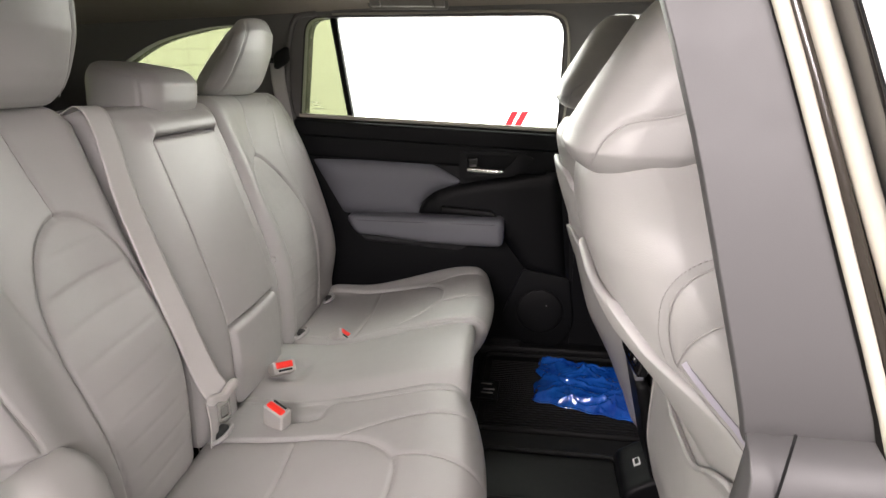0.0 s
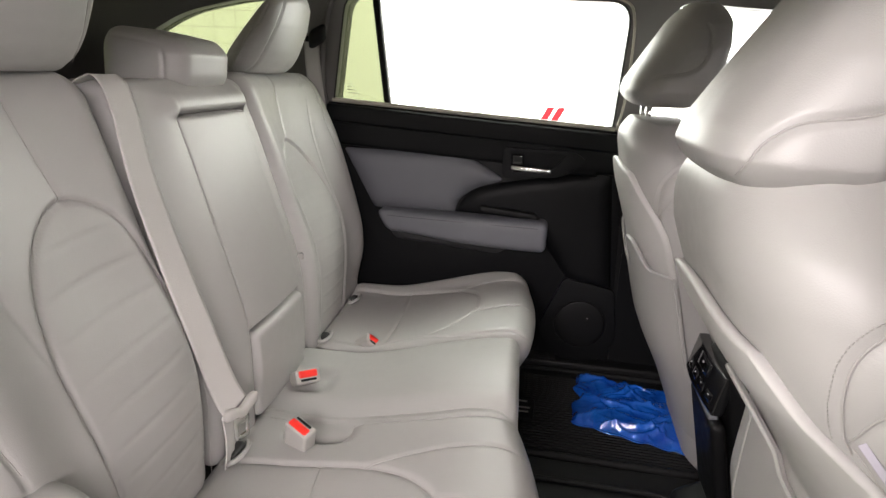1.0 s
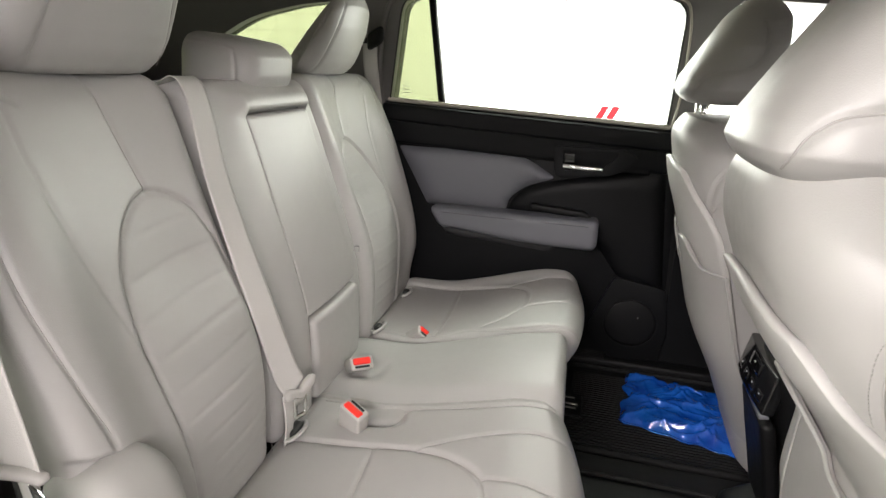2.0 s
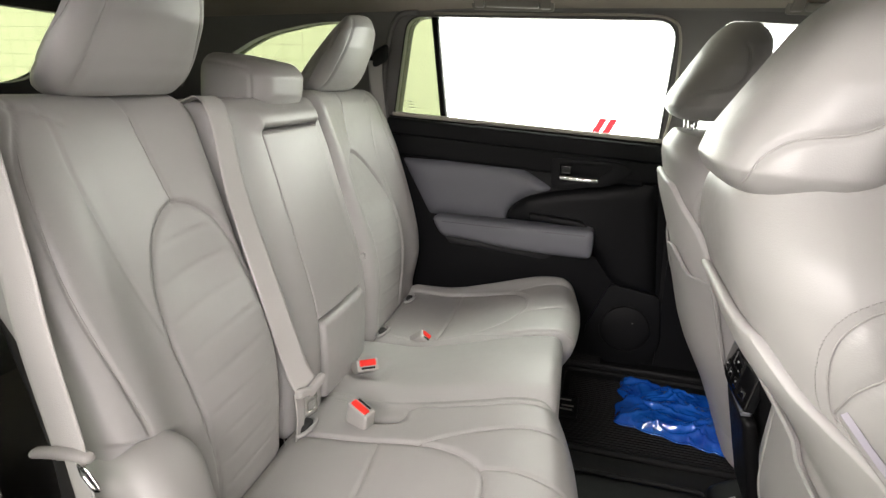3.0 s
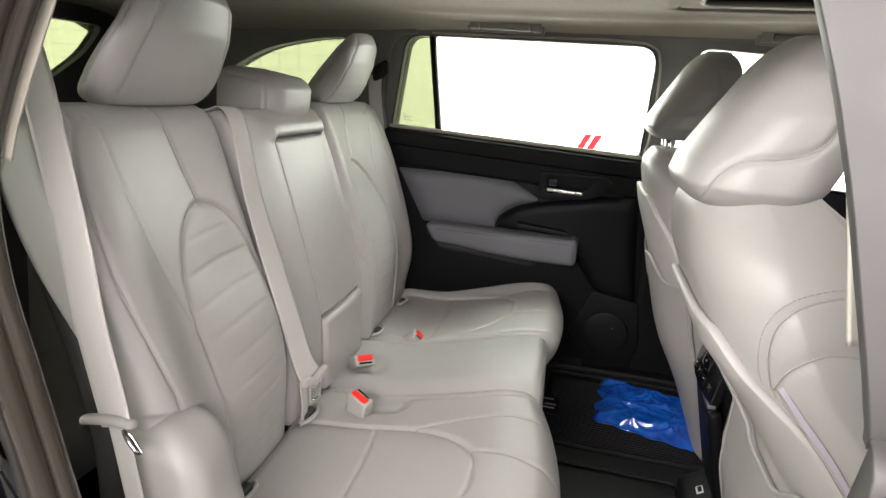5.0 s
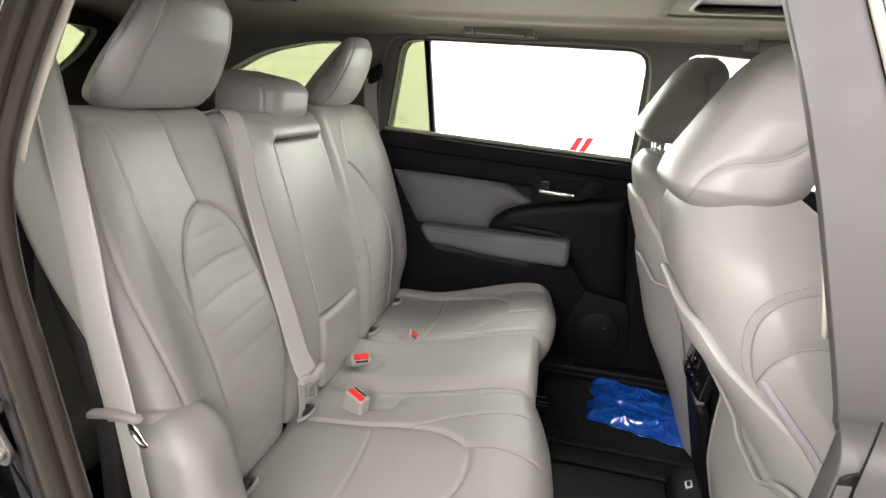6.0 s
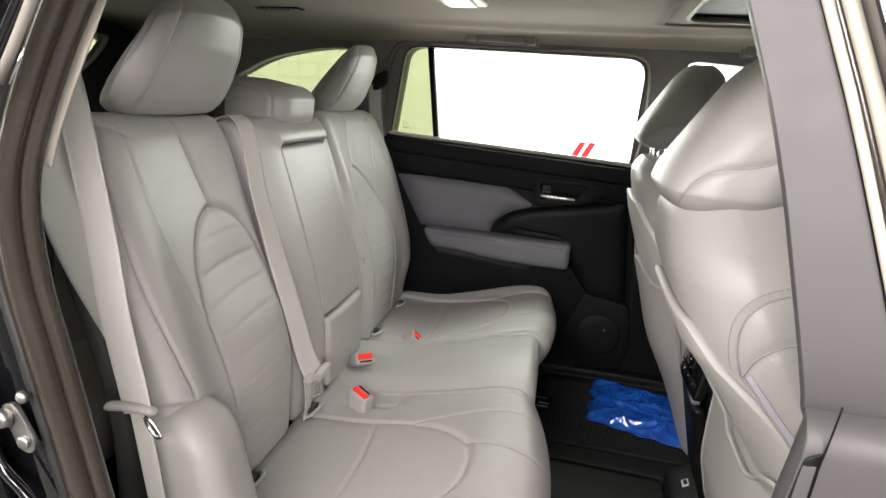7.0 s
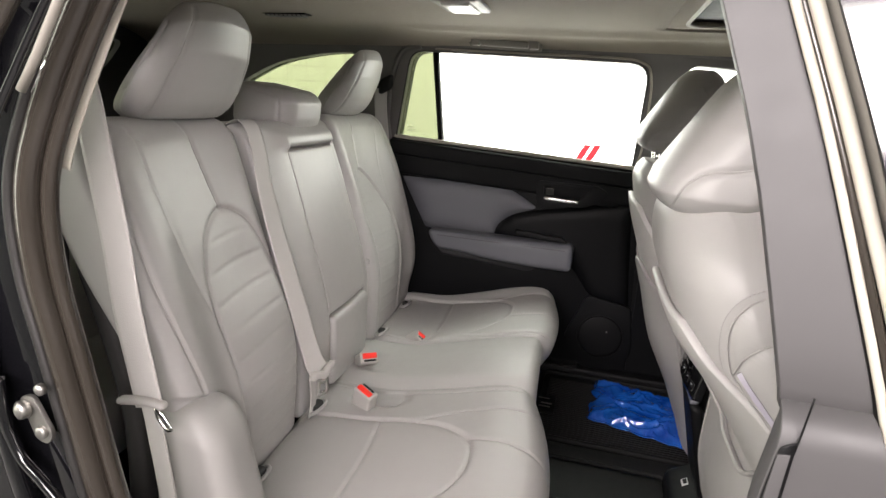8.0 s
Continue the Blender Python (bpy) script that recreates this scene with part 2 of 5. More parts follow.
def tube(path, radius, n=8, closed=False, flat=1.0):
    """A round bar along a path; radius may be one number or one for each point."""
    P = np.array(path, float)
    R = np.broadcast_to(np.array(radius, float), (len(P),))
    T = np.gradient(P, axis=0)
    if closed:
        T = np.roll(P, -1, 0) - np.roll(P, 1, 0)
    T /= np.linalg.norm(T, axis=1, keepdims=True) + 1e-12
    up = np.array([0, 0, 1.0]) if abs(T[0][2]) < 0.9 else np.array([1.0, 0, 0])
    V, F = [], []
    for p, t, r in zip(P, T, R):
        side = np.cross(up, t)
        side /= np.linalg.norm(side)
        up = np.cross(t, side)
        for k in range(n):
            a = 2 * math.pi * k / n
            V.append(p + r * (math.cos(a) * side + flat * math.sin(a) * up))
    m = len(P)
    for i in range(m if closed else m - 1):
        j = (i + 1) % m
        for k in range(n):
            F.append((i * n + k, i * n + (k + 1) % n, j * n + (k + 1) % n, j * n + k))
    if not closed:
        F += [tuple(range(n))[::-1], tuple((m - 1) * n + k for k in range(n))]
    return V, F


def ribbon(path, across, width, thick=0.0014, wave=0.0):
    """A belt along a path; across: its breadth's direction, one or one for each point."""
    P = smooth_curve(path, 10)
    A = np.array(across, float)
    if A.ndim == 1:
        A = np.repeat(A[None], len(P), 0)
    else:
        A = np.stack([np.interp(np.linspace(0, 1, len(P)), np.linspace(0, 1, len(A)), A[:, k]) for k in range(3)], 1)
    A /= np.linalg.norm(A, axis=1, keepdims=True)
    T = np.gradient(P, axis=0)
    T /= np.linalg.norm(T, axis=1, keepdims=True)
    A -= (A * T).sum(1, keepdims=True) * T
    A /= np.linalg.norm(A, axis=1, keepdims=True)
    Nn = np.cross(T, A)
    k = 9
    s = np.linspace(-0.5, 0.5, k)
    edge = thick * (0.5 + 0.8 * np.exp(-(((np.abs(s) - 0.46) / 0.04) ** 2)))
    V, F = [], []
    for p, a, nn in zip(P, A, Nn):
        for q, e in zip(s, edge):
            V.append(p + a * q * width + nn * e)
        for q, e in zip(s[::-1], edge[::-1]):
            V.append(p + a * q * width - nn * e)
    n = 2 * k
    for i in range(len(P) - 1):
        for j in range(n):
            F.append((i * n + j, i * n + (j + 1) % n, (i + 1) * n + (j + 1) % n, (i + 1) * n + j))
    F += [tuple(range(n))[::-1], tuple((len(P) - 1) * n + j for j in range(n))]
    return V, F


def plate(outer, holes, lift, thick, step=0.0):
    """A sheet with holes: 2D outlines, laid into the world by lift(u, v, depth), thick metres through."""
    bm = bmesh.new()
    for loop in (outer, *holes):
        vs = [bm.verts.new((u, v, 0)) for u, v in loop]
        for a, b in zip(vs, vs[1:] + vs[:1]):
            bm.edges.new((a, b))
    bmesh.ops.triangle_fill(bm, use_beauty=True, use_dissolve=False, edges=bm.edges[:])
    if step:
        for _ in range(3):
            far = [e for e in bm.edges if e.calc_length() > step]
            if not far:
                break
            bmesh.ops.subdivide_edges(bm, edges=far, cuts=1)
            bmesh.ops.triangulate(bm, faces=bm.faces[:])
    bm.verts.index_update()
    n = len(bm.verts)
    flat = [(v.co.x, v.co.y) for v in bm.verts]
    tri = [tuple(v.index for v in f.verts) for f in bm.faces]
    rim = [tuple(v.index for v in e.verts) for e in bm.edges if len(e.link_faces) == 1]
    bm.free()
    V = [lift(u, v, 0.0) for u, v in flat] + [lift(u, v, thick) for u, v in flat]
    F = tri + [tuple(i + n for i in t[::-1]) for t in tri] + [(a, b, b + n, a + n) for a, b in rim]
    return V, F


def rounded(pts, r, n=5):
    """A closed outline with its corners rounded; r may be one for each corner."""
    P = [np.array(p, float) for p in pts]
    R = r if isinstance(r, (list, tuple)) else [r] * len(P)
    out = []
    for i, p in enumerate(P):
        a, b = P[i - 1] - p, P[(i + 1) % len(P)] - p
        la, lb = np.linalg.norm(a), np.linalg.norm(b)
        k = min(R[i], la * 0.45, lb * 0.45)
        if k < 1e-5:
            out.append(tuple(p))
            continue
        s, e = p + a / la * k, p + b / lb * k
        for t in np.linspace(0, 1, n + 1):
            out.append(tuple((1 - t) ** 2 * s + 2 * t * (1 - t) * p + t * t * e))
    return out


def bevelled(data, width, segments=2, degrees=30):
    """The same mesh with its sharp edges rounded."""
    bm = bmesh.new()
    vs = [bm.verts.new(tuple(v)) for v in data[0]]
    for f in data[1]:
        try:
            bm.faces.new([vs[i] for i in f])
        except ValueError:
            pass
    bmesh.ops.recalc_face_normals(bm, faces=bm.faces)
    es = [e for e in bm.edges if len(e.link_faces) == 2 and e.calc_face_angle(0) > radians(degrees)]
    bmesh.ops.bevel(bm, geom=es, offset=width, segments=segments, profile=0.6, affect="EDGES", clamp_overlap=True)
    bm.verts.index_update()
    out = [tuple(v.co) for v in bm.verts], [tuple(v.index for v in f.verts) for f in bm.faces]
    bm.free()
    return out


def disc(centre, radius, normal, depth, n=28, dome=0.0):
    """A round button or cap, standing depth metres along the normal."""
    c, nn = Vector(centre), Vector(normal).normalized()
    u = nn.orthogonal().normalized()
    v = nn.cross(u)
    V, F = [], []
    rings = [(1.0, 0.0), (1.0, depth * 0.8), (0.94, depth), (0.5, depth + dome * 0.7)]
    for q, h in rings:
        for k in range(n):
            a = 2 * math.pi * k / n
            V.append(c + nn * h + (u * math.cos(a) + v * math.sin(a)) * radius * q)
    for i in range(len(rings) - 1):
        for k in range(n):
            F.append((i * n + k, i * n + (k + 1) % n, (i + 1) * n + (k + 1) % n, (i + 1) * n + k))
    V.append(c + nn * (depth + dome))
    top = (len(rings) - 1) * n
    F += [(top + k, top + (k + 1) % n, len(V) - 1) for k in range(n)]
    F.append(tuple(range(n))[::-1])
    return V, F


# ---- the bay outside ---------------------------------------------------
part("ground", ([(-40, -40, 0), (40, -40, 0), (40, 40, 0), (-40, 40, 0)], [(0, 1, 2, 3)]), CONCRETE, label="grey concrete floor of the workshop bay", category="floor", kind="structure")
part("backdrop", rbox((4.0, 0.05, 2.6), 0.01, 3.0, centre=(-5.1, 2.6, 2.6)), WALL, label="white tiled wall, its bright lighting put in as glow", category="wall", kind="structure", smooth=False)
part("backdrop", rbox((5.0, 0.05, 2.6), 0.01, 3.0, centre=(3.9, 2.6, 2.6)), PAINTED, label="white painted wall, its bright lighting put in as glow", category="wall", kind="structure", smooth=False)
part("backdrop", rbox((0.05, 6, 2.6), 0.01, 3.0, centre=(-5.0, -1.0, 2.6)), WALL, label="white tiled wall behind the car, bright by its own glow", category="wall", kind="structure", smooth=False)
# added out of view behind the camera, kept dark so little light bounces back
DARKWALL = mat("dark_backing", (0.09, 0.088, 0.085), 0.7, grain=0.2, grain_scale=60, cloud=0.04, cloud_scale=1.5)
part("wall_side", rbox((9, 0.05, 2.6), 0.01, 3.0, centre=(0, -4.6, 2.6)), DARKWALL, label="unseen dark grey wall added beside the car to cut bounce", category="wall", kind="structure", smooth=False)
badge = empty("wall_badge", (0.49, 2.53, 1.15), "two slanted red bars on the white wall, given a glow", "badge")
for k in (0, 1):
    x0 = 0.452 + 0.062 * k
    part("bar", bevelled(plate([(x0 - 0.035, 1.08), (x0 + 0.012, 1.08), (x0 + 0.075, 1.205), (x0 + 0.03, 1.205)], [], lambda u, v, d: (u, 2.548 - d, v), 0.012), 0.003), BADGE, badge)


# ---- shell of the car --------------------------------------------------
def wall_y(z):
    """Half width of the cabin side: upright below the sill, leaning in above."""
    return 0.75 - max(0.0, z - 1.26) * 0.335


def far_side(u, v, d):
    return (u, wall_y(v) + d, v)


DOOR_WINDOW = rounded([(-0.165, 1.272), (0.70, 1.226), (0.705, 1.572), (-0.085, 1.582)], [0.02, 0.03, 0.06, 0.05])
QUARTER_WINDOW = rounded([(-0.80, 1.41), (-0.30, 1.385), (-0.30, 1.568), (-0.42, 1.562), (-0.62, 1.525), (-0.78, 1.45)], [0.02, 0.02, 0.02, 0.1, 0.1, 0.03])
FRONT_WINDOW = rounded([(0.80, 1.215), (1.62, 1.16), (1.50, 1.35), (1.16, 1.555), (0.82, 1.575)], 0.04)

part("wall_left", plate([(-1.29, 1.255), (1.95, 1.15), (1.95, 1.64), (-1.25, 1.64)], [DOOR_WINDOW, QUARTER_WINDOW, FRONT_WINDOW], far_side, 0.07, 0.12), TRIM,
     label="grey cloth-covered pillars and window surround", category="pillar", kind="structure", smooth=False)
part("wall_left_lower", plate([(-1.40, 0.40), (-0.21, 0.40), (-0.21, 1.25), (-1.32, 1.25)], [], far_side, 0.07), DARKTRIM, label="dark moulded cargo side trim", category="trim", kind="structure", smooth=False)
part("wall_left_front", plate([(0.775, 0.40), (1.95, 0.40), (1.95, 1.148), (0.775, 1.205)], [], far_side, 0.07), PANEL, label="black front door trim", category="trim", kind="structure", smooth=False)

part("wall_right_rear", plate([(-1.40, 0.40), (-0.20, 0.40), (-0.20, 1.60), (-1.22, 1.60)], [rounded([(-1.1, 1.40), (-0.40, 1.36), (-0.40, 1.55), (-0.9, 1.53)], 0.05)], lambda u, v, d: (u, -wall_y(v) - d, v), 0.05), DARKTRIM,
     label="dark moulded cargo side trim", category="trim", kind="structure", smooth=False)
part("wall_right_front", plate([(0.90, 0.40), (1.95, 0.40), (1.95, 1.60), (0.90, 1.60)], [rounded([(0.98, 1.22), (1.70, 1.16), (1.45, 1.50), (0.98, 1.55)], 0.04)], lambda u, v, d: (u, -wall_y(v) - 0.08 - d, v), 0.06), PANEL,
     label="black front door trim with its window", category="trim", kind="structure", smooth=False)
part("floor", rbox((1.85, 0.86, 0.03), 0.01, 0.5, centre=(0.1, 0, 0.41)), CARPET, label="black carpeted cabin floor", category="floor", kind="structure")
part("firewall", rbox((0.05, 0.86, 0.45), 0.02, 0.3, centre=(1.98, 0, 0.85)), BLACK, label="black panel under the windscreen", category="wall", kind="structure")

# sloping tailgate with the rear window
part("wall_rear", plate([(-0.86, 0.40), (0.86, 0.40), (0.86, 1.66), (-0.86, 1.66)], [rounded([(-0.60, 1.345), (0.33, 1.345), (0.48, 1.465), (0.53, 1.565), (-0.58, 1.575)], [0.05, 0.08, 0.08, 0.04, 0.05])],
     lambda u, v, d: (-1.42 + max(0, v - 1.0) * 0.42 - d, u, v), 0.05), DARKTRIM, label="dark tailgate trim round the rear window", category="wall", kind="structure", smooth=False)
rear_glass = part("window_2", plate(rounded([(-0.62, 1.33), (0.62, 1.33), (0.60, 1.59), (-0.60, 1.59)], 0.07), [], lambda u, v, d: (-1.445 + max(0, v - 1.0) * 0.42 - d, u, v), 0.004), TINT,
                  label="tinted rear window pane", category="window", kind="structure", smooth=False)
rear_glass.visible_shadow = False
qg = part("window_3", plate([(u, v) for u, v in QUARTER_WINDOW], [], lambda u, v, d: (u, wall_y(v) + 0.035 + d, v), 0.004), TINT, label="tinted rear quarter pane", category="window", kind="structure", smooth=False)
qg.visible_shadow = False


# headliner: a shallow vault with the sunroof's opening
def roof_z(x, y):
    edge = np.clip((abs(y) - 0.40) / 0.26, 0, 1.3)
    z = 1.643 - 0.052 * edge**2.2 - 0.028 * np.clip((0.1 - x) / 1.4, 0, 1) - 0.03 * np.clip((x - 1.2) / 0.7, 0, 1)
    ridge = np.exp(-(((abs(y) - 0.46 - 0.03 * math.sin(3.0 * x)) / 0.035) ** 2)) * (1 if x > 0.05 else math.exp(-((x - 0.05) / 0.08) ** 2))
    return float(z - 0.010 * ridge)


def headliner():
    xs = np.unique(np.r_[np.linspace(-1.40, 0.715, 60), 0.715, 1.50, np.linspace(0.715, 1.50, 20), np.linspace(1.50, 1.95, 8)])
    ys = np.unique(np.r_[np.linspace(-0.78, -0.40, 14), np.linspace(-0.40, 0.40, 16), np.linspace(0.40, 0.68, 16)])
    V, F = [], []
    idx = {}
    for i, x in enumerate(xs):
        for j, y in enumerate(ys):
            idx[i, j] = len(V)
            V.append((x, y, roof_z(x, y)))
    n = len(V)
    V += [(x, y, z + 0.03) for x, y, z in V]
    edges = {}
    for i in range(len(xs) - 1):
        for j in range(len(ys) - 1):
            cx, cy = (xs[i] + xs[i + 1]) / 2, (ys[j] + ys[j + 1]) / 2
            if 0.715 < cx < 1.50 and abs(cy) < 0.40:
                continue
            q = (idx[i, j], idx[i + 1, j], idx[i + 1, j + 1], idx[i, j + 1])
            F += [q, tuple(k + n for k in q[::-1])]
            for a, b in zip(q, q[1:] + q[:1]):
                edges[frozenset((a, b))] = edges.get(frozenset((a, b)), 0) + 1
    F += [(a, b, b + n, a + n) for (a, b), c in ((tuple(k), c) for k, c in edges.items()) if c == 1]
    return V, F


part("ceiling", headliner(), CLOTH, label="grey-beige woven headliner with moulded ridges", category="ceiling", kind="structure")
part("roof_panel", rbox((1.75, 0.75, 0.012), 0.01, 0.6, centre=(0.25, 0, 1.735)), PAINT, label="black painted roof skin", category="roof", kind="structure")
sun = empty("sunroof", (1.1, 0, 1.66), "closed sunroof with a dark shade in a beige frame", "sunroof")
part("frame", bevelled(plate(rounded([(0.712, -0.405), (1.505, -0.405), (1.505, 0.405), (0.712, 0.405)], 0.05), [rounded([(0.762, -0.345), (1.46, -0.345), (1.46, 0.345), (0.762, 0.345)], 0.05)], lambda u, v, d: (u, v, 1.648 + d), 0.012), 0.004), CLOTH, sun)
part("rim", tube([(x, y, 1.650) for x, y in rounded([(0.762, -0.345), (1.46, -0.345), (1.46, 0.345), (0.762, 0.345)], 0.05)], 0.006, closed=True), TRIMCREAM, sun)
part("shade", rbox((0.40, 0.41, 0.006), 0.005, 0.2, centre=(1.11, 0, 1.668)), BLACK, sun, "black sliding shade")

# far roof rail: rounded trim where headliner and window surround meet
part("trim", tube(smooth_curve([(-1.3, 0.655, 1.60), (-0.6, 0.648, 1.607), (0.0, 0.643, 1.612), (0.7, 0.643, 1.612), (1.2, 0.648, 1.60)], 8), 0.016), TRIM, label="rounded roof rail trim", category="trim", kind="structure")


# ---- far rear door -----------------------------------------------------
def door_plane(y):
    return lambda u, v, d: (u, y - d, v)


door = empty("door_1", (0.28, 0.76, 0.46), "closed rear door in charcoal plastic and slate vinyl, window wound down", "door", kind="structure")
part("panel", bevelled(plate(rounded([(-0.205, 0.47), (0.775, 0.445), (0.745, 1.20), (-0.205, 1.245)], 0.02), [], door_plane(0.79), 0.04), 0.006), PANEL, door)
part("sill_trim", rbox((0.47, 0.026, 0.066), 0.014, 0.03, lambda V: np.stack([V[:, 0], V[:, 1] + 0.10 * np.maximum(0, 0.0 - (V[:, 2] - 1.19)) * 0.3, V[:, 2] - (V[:, 0] - 0.28) * 0.052], 1), (0.275, 0.752, 1.185)), PANEL, door, "charcoal upper ledge under the window")
part("window_seal", rbox((0.44, 0.010, 0.007), 0.006, 0.05, lambda V: np.stack([V[:, 0], V[:, 1], V[:, 2] - (V[:, 0] - 0.27) * 0.053], 1), (0.268, 0.744, 1.258)), TRIMCREAM, door, "pale wiper seal along the window slot")
for x0 in (0.30, 0.34):
    part("clip", rbox((0.012, 0.004, 0.006), 0.002, 0.01, centre=(x0, 0.733, 1.232)), BLACK, door)

insert = rounded([(-0.133, 1.132), (0.275, 1.130), (0.392, 1.060), (0.30, 1.030), (0.246, 0.985), (0.236, 0.935), (-0.030, 0.944)], [0.01, 0.07, 0.02, 0.05, 0.04, 0.02, 0.01])


def puffed(outline, y, thick, puff, reach=0.05):
    """A padded panel on the door: fullest in its middle."""
    poly = np.array(outline)

    def lift(u, v, d):
        e = distance(np.array([[u, v]]), np.vstack([poly, poly[:1]]))[0]
        k = min(1.0, e / reach)
        return (u, y - d - (puff * (1 - (1 - k) ** 2) if d > 0 else 0), v)

    return plate(outline, [], lift, thick, 0.03)


part("upper_insert", puffed(insert, 0.752, 0.010, 0.016), SLATE, door, "slate grey padded vinyl insert")
def armrest(V):
    """Its rear end cut along the door's slanting edge, its underside rising to the front."""
    x, y, z = V.T
    return np.stack([x + 0.45 * (0.945 - z) * smoothstep(0.25, 0.0, x), y + 0.02 * smoothstep(0.35, -0.05, x), z - 0.012 * (1 - smoothstep(0.865, 0.94, z)) * smoothstep(0.1, 0.5, x) + 0.012 * smoothstep(0.30, 0.0, x) * smoothstep(0.93, 0.87, z)], 1)


rest_top = part("armrest", rbox((0.272, 0.050, 0.041), 0.020, 0.012, armrest, (0.266, 0.705, 0.909)), SLATE, door, "slate grey padded armrest")
part("armrest_seam", tube(smooth_curve([(0.02, 0.676, 0.934), (0.2, 0.661, 0.935), (0.51, 0.6545, 0.934)], 8), 0.0011), SLATE_DARK, rest_top)
part("insert_fold", tube(smooth_curve([(-0.035, 0.744, 0.958), (0.10, 0.742, 0.956), (0.235, 0.740, 0.953)], 8), 0.0035), SLATE, door, "folded lower edge of the insert")
part("lower_insert", puffed(rounded([(0.020, 0.872), (0.43, 0.850), (0.385, 0.818), (0.045, 0.842)], [0.006, 0.01, 0.02, 0.006]), 0.750, 0.006, 0.008), SLATE_DARK, door, "dark strip under the armrest")
pull = rounded([(0.240, 0.945), (0.262, 0.99), (0.305, 1.030), (0.40, 1.056), (0.52, 1.078), (0.66, 1.106), (0.715, 1.108), (0.752, 0.735), (0.62, 0.745), (0.56, 0.83), (0.50, 0.90)], [0.01, 0.05, 0.05, 0.04, 0.05, 0.03, 0.01, 0.01, 0.05, 0.05, 0.03])
part("pull_panel", puffed(pull, 0.751, 0.008, 0.012, 0.03), PANEL, door, "charcoal panel round the pull cup")
part("pull_cup", rbox((0.105, 0.014, 0.012), 0.009, 0.010, lambda V: np.stack([V[:, 0], V[:, 1], V[:, 2] - (V[:, 0] - 0.42) * 0.08 - 0.030 * smoothstep(0.49, 0.53, V[:, 0])], 1), (0.425, 0.722, 0.962)), BLACK, door, "black pull cup")
bezel = part("handle_bezel", bevelled(plate(rounded([(0.380, 1.166), (0.600, 1.164), (0.638, 1.138), (0.570, 1.084), (0.388, 1.070)], [0.02, 0.04, 0.03, 0.05, 0.02]), [rounded([(0.407, 1.151), (0.576, 1.150), (0.529, 1.099), (0.413, 1.092)], 0.012)], door_plane(0.728), 0.012), 0.004), PANEL, door, "charcoal handle surround")
part("recess", rbox((0.085, 0.006, 0.030), 0.005, 0.02, centre=(0.488, 0.738, 1.122)), GLOSS, bezel, "gloss black recess")
part("lever", rbox((0.062, 0.009, 0.0075), 0.006, 0.008, lambda V: np.stack([V[:, 0], V[:, 1] - 0.004 * np.cos((V[:, 0] - 0.475) * 22), V[:, 2] - (V[:, 0] - 0.475) * 0.05], 1), (0.472, 0.714, 1.104)), CHROME, bezel, "chrome release lever")
part("lock_knob", rbox((0.017, 0.008, 0.015), 0.005, 0.006, centre=(0.430, 0.718, 1.131)), GLOSS, bezel, "black lock tab")
part("bezel_wing", rbox((0.11, 0.006, 0.030), 0.006, 0.02, lambda V: np.stack([V[:, 0], V[:, 1], V[:, 2] * 1.0 - (V[:, 0] - 0.6) * 0.05], 1), (0.56, 0.735, 1.125)), PANEL, door)
part("ledge", rbox((0.455, 0.012, 0.028), 0.010, 0.02, lambda V: np.stack([V[:, 0], V[:, 1], V[:, 2] - (V[:, 0] - 0.27) * 0.056], 1), (0.27, 0.727, 1.218)), PANEL, door, "charcoal ledge below the window")
speaker = part("speaker_frame", bevelled(plate(rounded([(0.605, 0.762), (0.765, 0.735), (0.785, 0.56), (0.735, 0.478), (0.62, 0.470), (0.530, 0.575)], [0.02, 0.02, 0.05, 0.05, 0.05, 0.04]), [], door_plane(0.752), 0.022), 0.012), PANEL, door, "raised charcoal speaker housing")
part("grille", disc((0.668, 0.730, 0.612), 0.078, (0, -1, 0), 0.006, 40, 0.004), BLACK, speaker, "round black grille")
part("grille_ring", tube([(0.668 + 0.084 * math.cos(a), 0.728, 0.612 + 0.084 * math.sin(a)) for a in np.linspace(0, 2 * math.pi, 48, endpoint=False)], 0.0012, closed=True), BLACK, speaker)
part("cap", disc((0.690, 0.722, 0.635), 0.0022, (0, -1, 0), 0.002), STEEL, speaker)


# window frame, divider, small fixed pane
def outline_at(outline, inset):
    c = np.mean(outline, 0)
    return [tuple(c + (np.array(p) - c) * (1 - inset / max(0.05, np.linalg.norm(np.array(p) - c)))) for p in outline]


part("window_frame", plate([(c[0], c[1]) for c in outline_at(DOOR_WINDOW, -0.004)], [outline_at(DOOR_WINDOW, 0.001)], lambda u, v, d: (u, wall_y(v) - 0.006 + d, v), 0.05), RUBBER, door, "black window channel", smooth=False)
part("divider", plate([(-0.003, 1.258), (0.015, 1.256), (0.004, 1.582), (-0.013, 1.582)], [], lambda u, v, d: (u, wall_y(v) + 0.008 + d, v), 0.03), BLACK, door, "black window divider")
pane = part("fixed_pane", plate([(-0.170, 1.262), (0.0, 1.260), (-0.010, 1.580), (-0.080, 1.580), (-0.105, 1.565)], [], lambda u, v, d: (u, wall_y(v) + 0.022 + d, v), 0.004), TINT, door, "green-tinted fixed pane", smooth=False)
pane.visible_shadow = False
for k, w in enumerate((0.020, 0.028, 0.034)):
    part("print_line", plate([(-0.125, 1.324 - 0.010 * k), (-0.125 + w, 1.324 - 0.010 * k), (-0.125 + w, 1.3222 - 0.010 * k), (-0.125, 1.3222 - 0.010 * k)], [], lambda u, v, d: (u, wall_y(v) + 0.019 + d, v), 0.001), INK, pane)
